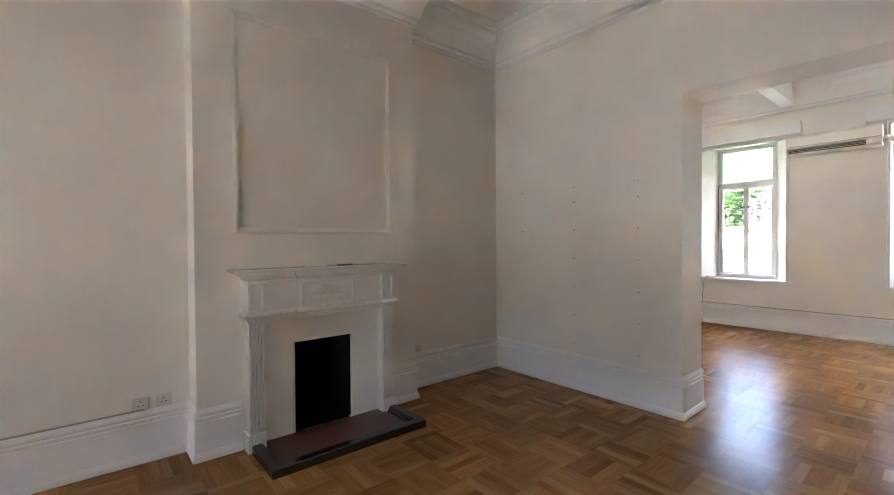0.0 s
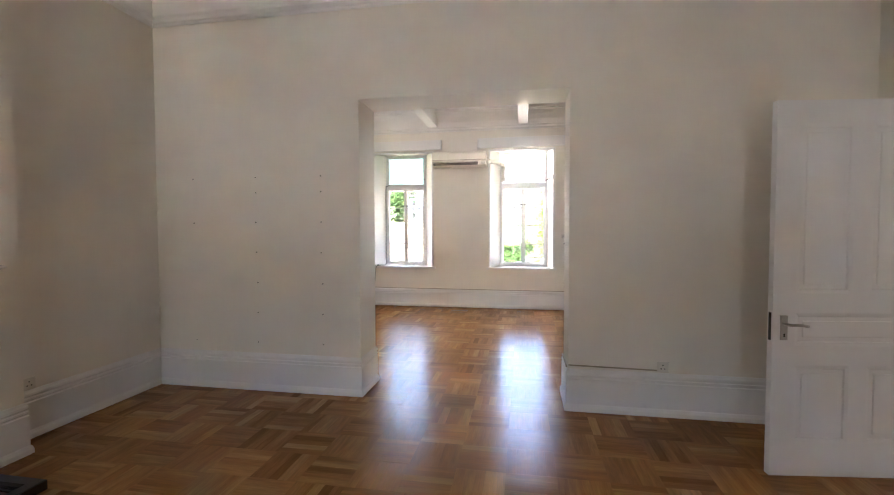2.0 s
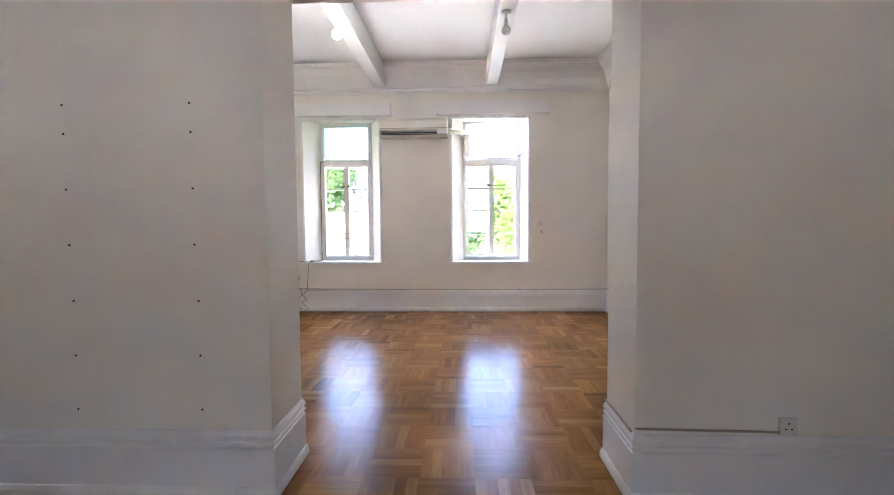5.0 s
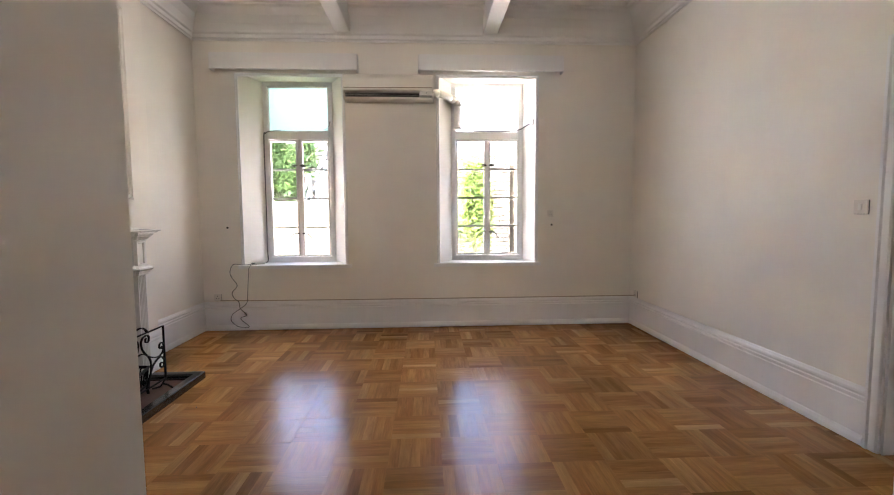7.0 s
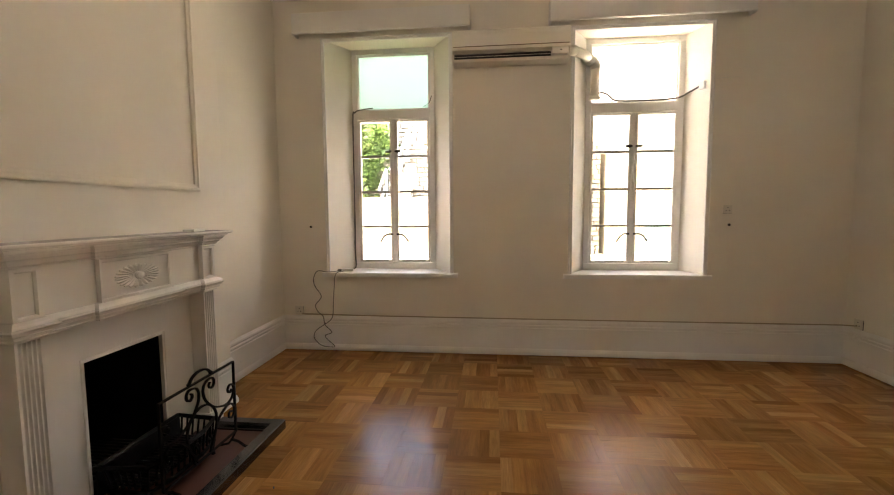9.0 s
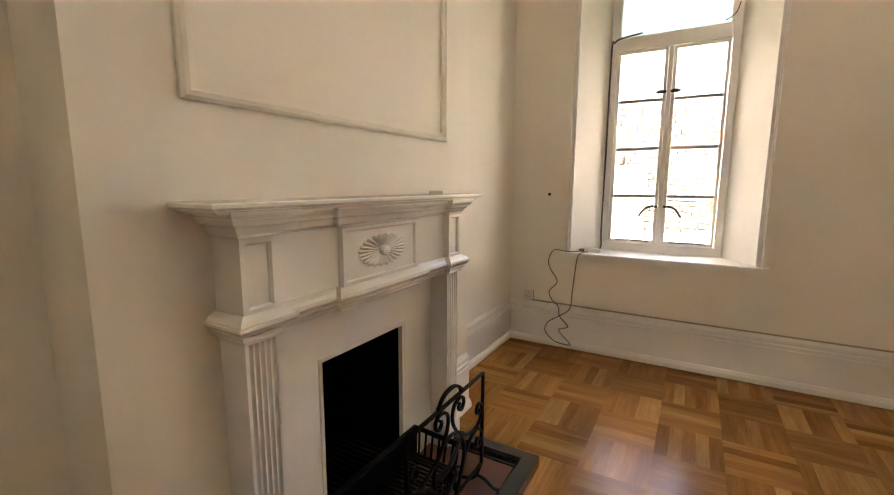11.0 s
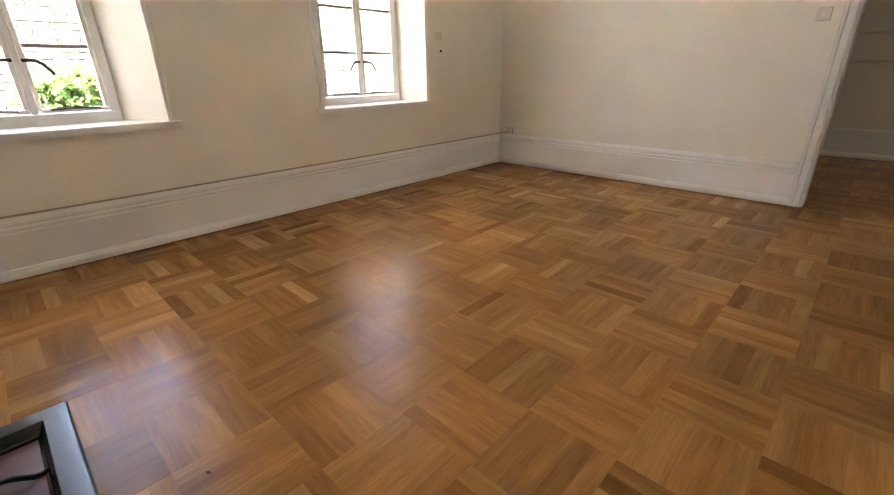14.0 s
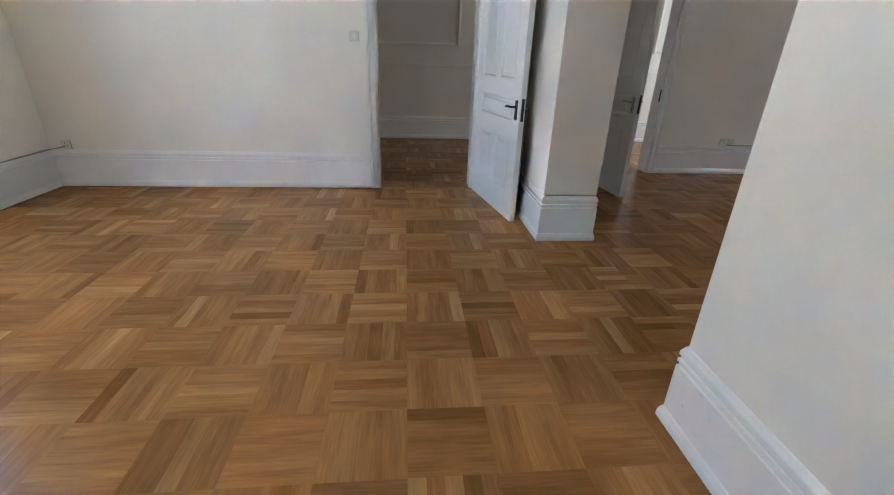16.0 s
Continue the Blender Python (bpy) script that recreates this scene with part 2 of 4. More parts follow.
def slab_wall(bm, axis, c0, c1, a0, a1, z0, z1, holes=()):
    """A wall from c0 to c1 across, a0 to a1 along, with holes (a0, a1, z0, z1) through it."""
    cuts_a = sorted({round(v, 5) for v in (a0, a1, *[h[0] for h in holes], *[h[1] for h in holes])})
    cuts_z = sorted({round(v, 5) for v in (z0, z1, *[h[2] for h in holes], *[h[3] for h in holes])})
    na, nz = len(cuts_a) - 1, len(cuts_z) - 1

    def solid(i, j):
        if not (0 <= i < na and 0 <= j < nz):
            return False
        a, z = (cuts_a[i] + cuts_a[i + 1]) / 2, (cuts_z[j] + cuts_z[j + 1]) / 2
        return not any(h[0] < a < h[1] and h[2] < z < h[3] for h in holes)

    made = {}

    def vert(c, a, z):
        key = (round(c, 5), round(a, 5), round(z, 5))
        if key not in made:
            made[key] = bm.verts.new((c, a, z) if axis == "x" else (a, c, z))
        return made[key]

    for i in range(na):
        for j in range(nz):
            if not solid(i, j):
                continue
            p, q, r, s = cuts_a[i], cuts_a[i + 1], cuts_z[j], cuts_z[j + 1]
            for c in (c0, c1):
                bm.faces.new((vert(c, p, r), vert(c, q, r), vert(c, q, s), vert(c, p, s)))
            for di, dj, ends in ((-1, 0, ((p, r), (p, s))), (1, 0, ((q, r), (q, s))), (0, -1, ((p, r), (q, r))), (0, 1, ((p, s), (q, s)))):
                if not solid(i + di, j + dj):
                    (ea, ez), (fa, fz) = ends
                    bm.faces.new((vert(c0, ea, ez), vert(c0, fa, fz), vert(c1, fa, fz), vert(c1, ea, ez)))
    return bm


def prism(bm, corners, z0, z1):
    low = [bm.verts.new((x, y, z0)) for x, y in corners]
    high = [bm.verts.new((x, y, z1)) for x, y in corners]
    k = len(corners)
    bm.faces.new(low)
    bm.faces.new(high)
    for i in range(k):
        bm.faces.new((low[i], low[(i + 1) % k], high[(i + 1) % k], high[i]))
    return bm


# ---- plan ----
LEFT, BREAST = 3.862, 3.62            # fireplace wall and chimney breasts
BACK, PART_A, PART_B, EAST = -2.6, 4.0, 4.407, 8.81
GLASS_X, OUT_X = 9.14, 9.34
RIGHT_A, RIGHT_B, HALL = -2.23, -1.485, -4.45
CEIL = 3.87
OPEN = (-0.048, 1.778, 2.677)         # opening between the rooms: y, y, top
DOOR_A = (2.37, 3.35, 2.3)
DOOR_B = (4.74, 5.71, 2.3)
BREASTS = ((0.82, 2.63, 1.725), (5.72, 7.50, 6.6))
WINDOWS = ((3.38, 2.095, 3.18, 2.31), (0.985, -0.27, 0.785, -0.15))  # inner edges, frame edges
SILL_Z, HEAD_Z = 0.80, 3.095

# walls
bm = slab_wall(bmesh.new(), "y", LEFT, 4.25, BACK, OUT_X, -0.05, 4.1, [(c - 0.24, c + 0.24, 0.0, 0.715) for _, _, c in BREASTS])
for b0, b1, c in BREASTS:
    slab_wall(bm, "y", BREAST, LEFT, b0, b1, -0.05, 4.1, [(c - 0.24, c + 0.24, 0.0, 0.715)])
structure("wall_north", bm, M_WALL, "cream painted wall with two chimney breasts", "wall")
bm = slab_wall(bmesh.new(), "x", PART_A, PART_B, HALL, LEFT, -0.05, 4.1, [(OPEN[0], OPEN[1], -0.05, OPEN[2]), (HALL, -2.42, -0.05, 4.1)])
structure("wall_partition", bm, M_WALL, "thick cream wall with a wide cased opening", "wall")
bm = slab_wall(bmesh.new(), "x", EAST, GLASS_X, HALL - 0.2, LEFT, -0.05, 4.1, [(w[1], w[0], SILL_Z, HEAD_Z) for w in WINDOWS])
slab_wall(bm, "x", GLASS_X, OUT_X, HALL - 0.2, LEFT, -0.05, 4.1, [(w[3], w[2], SILL_Z, HEAD_Z) for w in WINDOWS])
for a, b, c, d in WINDOWS:
    prism(bm, [(EAST, a), (GLASS_X, a), (GLASS_X, c)], SILL_Z, HEAD_Z)
    prism(bm, [(EAST, b), (GLASS_X, b), (GLASS_X, d)], SILL_Z, HEAD_Z)
structure("wall_east", bm, M_WALL, "cream wall with two deep splayed window reveals", "wall")
bm = slab_wall(bmesh.new(), "y", RIGHT_B - 0.2, RIGHT_B, PART_B, EAST, -0.05, 4.1, [(DOOR_B[0], DOOR_B[1], -0.05, DOOR_B[2])])
structure("wall_south", bm, M_WALL, "cream wall with an open doorway to the hall", "wall")
bm = slab_wall(bmesh.new(), "y", RIGHT_A - 0.2, RIGHT_A, BACK, PART_A, -0.05, 4.1, [(DOOR_A[0], DOOR_A[1], -0.05, DOOR_A[2])])
structure("wall_south_rear", bm, M_WALL, "cream wall with an open doorway to the hall", "wall")
# slots assumed out of view, sized to set the first room's brightness
bm = slab_wall(bmesh.new(), "x", BACK - 0.3, BACK, HALL - 0.2, 4.25, -0.05, 4.1, [(2.5, 2.78, 0.8, 1.9), (0.2, 0.48, 0.8, 1.9)])
structure("wall_west", bm, M_WALL, "plain cream wall with assumed window openings, unseen", "wall")
bm = slab_wall(bmesh.new(), "y", HALL - 0.2, HALL, BACK, EAST, -0.05, 4.1)
# cross wall added out of view to frame the hall lamp
slab_wall(bm, "x", -0.5, -0.3, HALL, RIGHT_A - 0.2, -0.05, 4.1, [(-4.0, -2.8, 0.4, 2.6)])
structure("wall_hall", bm, M_WALL, "cream hall wall with panel mouldings and an added, unseen cross wall", "wall")

# fireboxes behind the breasts
for _, _, c in BREASTS:
    bm = bmesh.new()
    box(bm, c - 0.30, c - 0.24, BREAST + 0.03, 4.25, 0.0, 0.78)
    box(bm, c + 0.24, c + 0.30, BREAST + 0.03, 4.25, 0.0, 0.78)
    box(bm, c - 0.24, c + 0.24, 4.19, 4.25, 0.0, 0.78)
    box(bm, c - 0.24, c + 0.24, BREAST + 0.03, 4.19, 0.715, 0.78)
    box(bm, c - 0.24, c + 0.24, BREAST + 0.03, 4.19, 0.0, 0.02)
    for sx in (-1, 1):
        box(bm, c + sx * 0.2385 - 0.0015, c + sx * 0.2385 + 0.0015, BREAST + 0.004, 4.19, 0.02, 0.714)
    box(bm, c - 0.237, c + 0.237, BREAST + 0.004, 4.19, 0.709, 0.714)
    structure("firebox", bm, M_SOOT, "soot-black firebox lining", "firebox")

# ceilings, coves and beams
structure("ceiling", boxed(BACK - 0.3, OUT_X, HALL - 0.2, 4.25, CEIL, CEIL + 0.2), M_CEIL, "white plaster ceiling", "ceiling")
COVE = [(0.0, 3.47), (0.012, 3.47), (0.016, 3.49), (0.03, 3.5), (0.032, 3.535), (0.05, 3.55), (0.055, 3.575), (0.075, 3.64), (0.12, 3.725), (0.18, 3.785), (0.215, 3.80), (0.22, 3.815), (0.25, 3.825), (0.27, 3.869), (0.0, 3.869)]
ROOM_A = [(BACK, LEFT), (0.82, LEFT), (0.82, BREAST), (2.63, BREAST), (2.63, LEFT), (PART_A, LEFT), (PART_A, RIGHT_A), (BACK, RIGHT_A)]
ROOM_B = [(PART_B, LEFT), (5.72, LEFT), (5.72, BREAST), (7.5, BREAST), (7.5, LEFT), (EAST, LEFT), (EAST, RIGHT_B), (PART_B, RIGHT_B)]
for loop in (ROOM_A, ROOM_B):
    structure("cornice", sweep(bmesh.new(), COVE, loop, True), M_CEIL, "white moulded plaster cove cornice", "cornice")
for x0, x1 in ((BACK, PART_A), (PART_B, EAST)):
    for y in (2.09, 0.335):
        bm = boxed(x0 + 0.06, x1 - 0.06, y - 0.09, y + 0.09, 3.56, CEIL - 0.002, 0.012)
        structure("ceiling_beam", bm, M_CEIL, "white painted ceiling beam", "beam")

# skirting boards
SKIRT = [(0.0, 0.0), (0.02, 0.0), (0.02, 0.006), (0.031, 0.008), (0.03, 0.035), (0.022, 0.06), (0.017, 0.065), (0.017, 0.265), (0.011, 0.27), (0.011, 0.278), (0.017, 0.283), (0.017, 0.295), (0.01, 0.3), (0.01, 0.308), (0.017, 0.314), (0.016, 0.33), (0.01, 0.342), (0.006, 0.352), (0.0, 0.355)]
for run in (
    [(DOOR_A[0] - 0.08, RIGHT_A), (BACK, RIGHT_A), (BACK, LEFT), (0.82, LEFT), (0.82, BREAST), (1.725 - 0.62, BREAST)],
    [(1.725 + 0.62, BREAST), (2.63, BREAST), (2.63, LEFT), (PART_A, LEFT), (PART_A, OPEN[1]), (PART_B, OPEN[1]), (PART_B, LEFT), (5.72, LEFT), (5.72, BREAST), (6.6 - 0.62, BREAST)],
    [(6.6 + 0.62, BREAST), (7.5, BREAST), (7.5, LEFT), (EAST, LEFT), (EAST, RIGHT_B), (DOOR_B[1] + 0.08, RIGHT_B)],
    [(DOOR_B[0] - 0.08, RIGHT_B), (PART_B, RIGHT_B), (PART_B, OPEN[0]), (PART_A, OPEN[0]), (PART_A, RIGHT_A), (DOOR_A[1] + 0.08, RIGHT_A)],
    [(EAST, HALL), (BACK, HALL)],
):
    structure("baseboard", sweep(bmesh.new(), SKIRT, run), M_TRIM, "tall white moulded skirting board", "baseboard")

# door casings
CASING = [(0.0, 0.0), (0.0, 0.014), (0.012, 0.02), (0.05, 0.02), (0.058, 0.03), (0.075, 0.03), (0.08, 0.0)]
for (d0, d1, top), face, depth in ((DOOR_A, RIGHT_A, 0.2), (DOOR_B, RIGHT_B, 0.2)):
    bm = bmesh.new()
    for y, sign in ((face, 1), (face - depth, -1)):
        m = Matrix(((1, 0, 0, 0), (0, 0, sign, y), (0, 1, 0, 0), (0, 0, 0, 1)))
        sweep(bm, CASING, [(d1, 0.0), (d1, top), (d0, top), (d0, 0.0)], False, m)
    y0, y1 = face - depth + 0.002, face - 0.002
    box(bm, d0, d0 + 0.018, y0, y1, 0, top)
    box(bm, d1 - 0.018, d1, y0, y1, 0, top)
    box(bm, d0 + 0.018, d1 - 0.018, y0, y1, top - 0.018, top)
    structure("trim", bm, M_TRIM, "white painted door casing", "door frame")

# hall panelling
bm = bmesh.new()
PANEL = [(0.0, 0.0), (0.0, 0.012), (0.008, 0.02), (0.03, 0.02), (0.038, 0.008), (0.045, 0.0)]
hall_m = Matrix(((1, 0, 0, 0), (0, 0, 1, HALL), (0, 1, 0, 0), (0, 0, 0, 1)))
for x0, x1 in ((-2.2, -0.6), (-0.2, 1.4), (1.8, 3.4), (4.58, 6.3), (6.7, 8.4)):
    sweep(bm, PANEL, [(x0, 1.42), (x0, 3.1), (x1, 3.1), (x1, 1.42)], True, hall_m)
box(bm, BACK, EAST, HALL, HALL + 0.03, 1.12, 1.17, 0.008)
structure("panel_moulding", bm, M_WALL, "painted panel mouldings and dado rail", "moulding")

# ---- windows ----
def window(name, c, d, top_glass, label):
    """Steel casement window: fixed top light over a pair of four-pane casements."""
    yc, hw, H = (c + d) / 2, (c - d) / 2, HEAD_Z - SILL_Z
    w = thing(name, pose(GLASS_X, yc, SILL_Z), label, "window")
    tagged(w, kind="structure")
    f, low = 0.052, 0.072
    bm = bmesh.new()
    for y0, y1, z0, z1 in ((-hw, hw, H - f, H), (-hw, hw, 0, low), (-hw, -hw + f, low, H - f), (hw - f, hw, low, H - f)):
        box(bm, -0.012, 0.06, y0, y1, z0, z1, 0.004)
    part("window_frame", bm, M_TRIM, w)
    part("transom", boxed(-0.02, 0.06, -hw + f, hw - f, 1.58, 1.675, 0.006), M_TRIM, w)
    part("top_bead", sweep(bmesh.new(), [(0, 0), (0.016, 0), (0.016, 0.008), (0, 0.014)], [(-hw + f, 1.675), (-hw + f, H - f), (hw - f, H - f), (hw - f, 1.675)], True, Matrix(((0, 0, -1, 0.02), (1, 0, 0, 0), (0, 1, 0, 0), (0, 0, 0, 1)))), M_TRIM, w)
    p = part("pane", boxed(0.02, 0.024, -hw + f, hw - f, 1.675, H - f), top_glass, w, "frosted pale pane")
    p.visible_shadow = False
    part("mullion", boxed(-0.014, 0.05, -0.016, 0.016, low, 1.58, 0.004), M_TRIM, w)
    for s in (-1, 1):
        y0, y1 = sorted((s * 0.018, s * (hw - f - 0.003)))
        z0, z1 = low + 0.004, 1.576
        bm = bmesh.new()
        k = 0.024
        for a, b, p0, p1 in ((y0, y1, z1 - k, z1), (y0, y1, z0, z0 + k), (y0, y0 + k, z0 + k, z1 - k), (y1 - k, y1, z0 + k, z1 - k)):
            box(bm, -0.018, 0.03, a, b, p0, p1, 0.003)
        leaf = part("casement", bm, M_TRIM, w)
        levels = [z0 + k, 0.455, 0.825, 1.195, z1 - k]
        for z in levels[1:4]:
            part("glazing_bar", boxed(-0.008, 0.024, y0 + k, y1 - k, z - 0.012, z + 0.012, 0.003), M_BAR, leaf)
        for a, b in zip(levels, levels[1:]):
            g = part("pane", boxed(0.008, 0.011, y0 + k, y1 - k, a + 0.004, b - 0.004), M_GLASS, leaf)
            g.visible_shadow = False
        # knob latch and drooping lever handle
        kb = bmesh.new()
        lathe(kb, [(0.012, 0), (0.012, 0.02), (0.02, 0.025), (0.024, 0.035), (0.02, 0.045), (0.006, 0.05)], Matrix.Translation((-0.018, s * 0.05, 1.245)) @ Matrix.Rotation(radians(-90), 4, "Y") @ Matrix.Diagonal((0.7, 1.6, 0.7, 1)), 12)
        part("latch", kb, M_BRONZE, leaf, "dark bronze latch", True)
        hb = bmesh.new()
        box(hb, -0.032, -0.018, min(s * 0.02, s * 0.085), max(s * 0.02, s * 0.085), 0.365, 0.385, 0.004)
        tube(hb, [(-0.036, s * 0.045, 0.377), (-0.045, s * 0.08, 0.373), (-0.05, s * 0.11, 0.355), (-0.05, s * 0.135, 0.32), (-0.045, s * 0.15, 0.295)], 0.010, 8)
        part("handle", hb, M_BRONZE, leaf, "dark bronze lever handle", True)
        sb = tube(bmesh.new(), [(-0.03, y0 + 0.05, z0 + 0.02), (-0.035, (y0 + y1) / 2, z0 + 0.025), (-0.03, y1 - 0.06, z0 + 0.02)], 0.006, 6)
        part("stay", sb, M_BRONZE, leaf, "dark casement stay")
    return w


M_BAR = painted("grey_glazing_bar", (0.3, 0.29, 0.27), 0.4, 60, 0.05, 0.05)
window("window_1", WINDOWS[0][2], WINDOWS[0][3], M_FROST, "white casement window with a green frosted top light")
window("window_2", WINDOWS[1][2], WINDOWS[1][3], M_FROST_W, "white casement window with a frosted top light")
for a, b, c, d in WINDOWS:
    sill = bmesh.new()
    prism(sill, [(EAST - 0.035, a + 0.045), (EAST - 0.035, b - 0.045), (EAST - 0.001, b - 0.045), (EAST - 0.001, b), (GLASS_X - 0.012, d), (GLASS_X - 0.012, c), (EAST - 0.001, a), (EAST - 0.001, a + 0.045)], SILL_Z - 0.04, SILL_Z + 0.003)
    bmesh.ops.bevel(sill, geom=[e for e in sill.edges if abs(e.verts[0].co.x - e.verts[1].co.x) < 1e-4 and e.verts[0].co.x < EAST - 0.03], offset=0.006, segments=2, affect="EDGES")
    structure("window_sill", sill, M_TRIM, "white painted window board", "sill")
    bead = [(-0.006, 0), (-0.006, 0.008), (0.0, 0.013), (0.008, 0.013), (0.011, 0.007), (0.03, 0.007), (0.034, 0)]
    bm = sweep(bmesh.new(), bead, [(b, SILL_Z + 0.004), (b, HEAD_Z), (a, HEAD_Z), (a, SILL_Z + 0.004)], False, Matrix(((0, 0, -1, EAST), (1, 0, 0, 0), (0, 1, 0, 0), (0, 0, 0, 1))))
    structure("trim", bm, M_TRIM, "thin white bead round the window reveal", "trim")


# ---- pelmets ----
def pelmet(y0, y1):
    w, h, d = y1 - y0, 0.19, 0.11
    p = thing("pelmet", pose(EAST, (y0 + y1) / 2, 3.112), "white painted wooden pelmet box above the window", "pelmet", "window pelmets")
    part("front_board", boxed(-d, -d + 0.018, -w / 2, w / 2, 0, h, 0.004), M_TRIM, p)
    for s in (-1, 1):
        a, b = sorted((s * w / 2, s * (w / 2 - 0.018)))
        bm = boxed(-d + 0.018, 0, a, b, 0, h)
        for z in (0.012, 0.03, 0.05):
            box(bm, -d + 0.018, -0.01, *sorted((s * w / 2, s * (w / 2 + 0.005))), z, z + 0.012)
        part("end_board", bm, M_TRIM, p)
    part("top_board", boxed(-d + 0.018, 0, -w / 2 + 0.018, w / 2 - 0.018, h - 0.018, h), M_TRIM, p)
    part("lower_bead", boxed(-d - 0.008, -d, -w / 2, w / 2, 0.004, 0.02, 0.003), M_TRIM, p)


pelmet(1.92, 3.625)
pelmet(-0.55, 1.197)


# ---- doors ----
def door(name, hinge, angle, width, label, metal, finish_word):
    """Five-panel door leaf, hinge at the origin, leaf along +x."""
    d = thing(name, pose(hinge[0], hinge[1], 0.006, 0, 0, angle), label, "door")
    tagged(d, kind="structure")
    H, T = 2.268, 0.022
    st, mu = 0.13, 0.1
    pw = (width - 2 * st - mu) / 2
    holes = []
    for x0 in (st, st + pw + mu):
        holes += [(x0, x0 + pw, 1.12, 2.13), (x0, x0 + pw, 0.21, 0.68)]
    holes.append((st, width - st, 0.80, 1.00))
    leaf = part("leaf", slab_wall(bmesh.new(), "y", -T, T, 0, width, 0, H, holes), M_DOOR, d)
    bev = [(0.0, T), (0.02, T - 0.004), (0.026, 0.010), (0.0, 0.006)]
    for x0, x1, z0, z1 in holes:
        bm = boxed(x0 - 0.001, x1 + 0.001, -0.0105, 0.0105, z0 - 0.001, z1 + 0.001)
        box(bm, x0 + 0.05, x1 - 0.05, -0.0155, 0.0155, z0 + 0.05, z1 - 0.05, 0.0045)
        pn = part("panel", bm, M_DOOR, d)
        bm = bmesh.new()
        for sign in (1, -1):
            m = Matrix(((1, 0, 0, 0), (0, 0, sign, 0), (0, 1, 0, 0), (0, 0, 0, 1)))
            sweep(bm, bev, [(x0, z0), (x0, z1), (x1, z1), (x1, z0)], True, m)
        part("moulding", bm, M_DOOR, pn)
    for sign in (1, -1):
        m = Matrix.Diagonal((1, sign, 1, 1))
        bm = box(bmesh.new(), width - 0.085, width - 0.043, T, T + 0.008, 0.835, 0.985, 0.003)
        plate_h = part("handle_plate", bm, metal, d, finish_word + " handle plate")
        hb = tube(bmesh.new(), [(width - 0.064, T, 0.935), (width - 0.064, T + 0.045, 0.935), (width - 0.075, T + 0.055, 0.935), (width - 0.12, T + 0.056, 0.937), (width - 0.16, T + 0.05, 0.93), (width - 0.175, T + 0.046, 0.928)], 0.009, 10)
        lever = part("lever", hb, metal, plate_h, finish_word + " lever handle", True)
        kh = box(bmesh.new(), width - 0.068, width - 0.06, T + 0.008, T + 0.0095, 0.855, 0.875)
        hole = part("keyhole", kh, M_DARK, plate_h)
        if sign < 0:
            for o in (plate_h, lever, hole):
                o.data.transform(m)
                o.data.flip_normals()
    part("lock_plate", boxed(width, width + 0.002, -0.011, 0.011, 0.83, 1.0), M_BRONZE, d, "dark lock plate on the door edge")
    for z in (0.25, 1.95):
        part("hinge", tube(bmesh.new(), [(-0.008, T, z), (-0.008, T, z + 0.1)], 0.008, 8), M_STEEL, d)
    return d


door("door_1", (3.336, -2.148), 97.0, 1.0, "white five-panel door standing open, chrome lever handle", M_STEEL, "chrome")
door("door_2", (4.715, -1.43), 100.8, 1.0, "white five-panel door standing open into the room", M_BRONZE, "dark bronze")


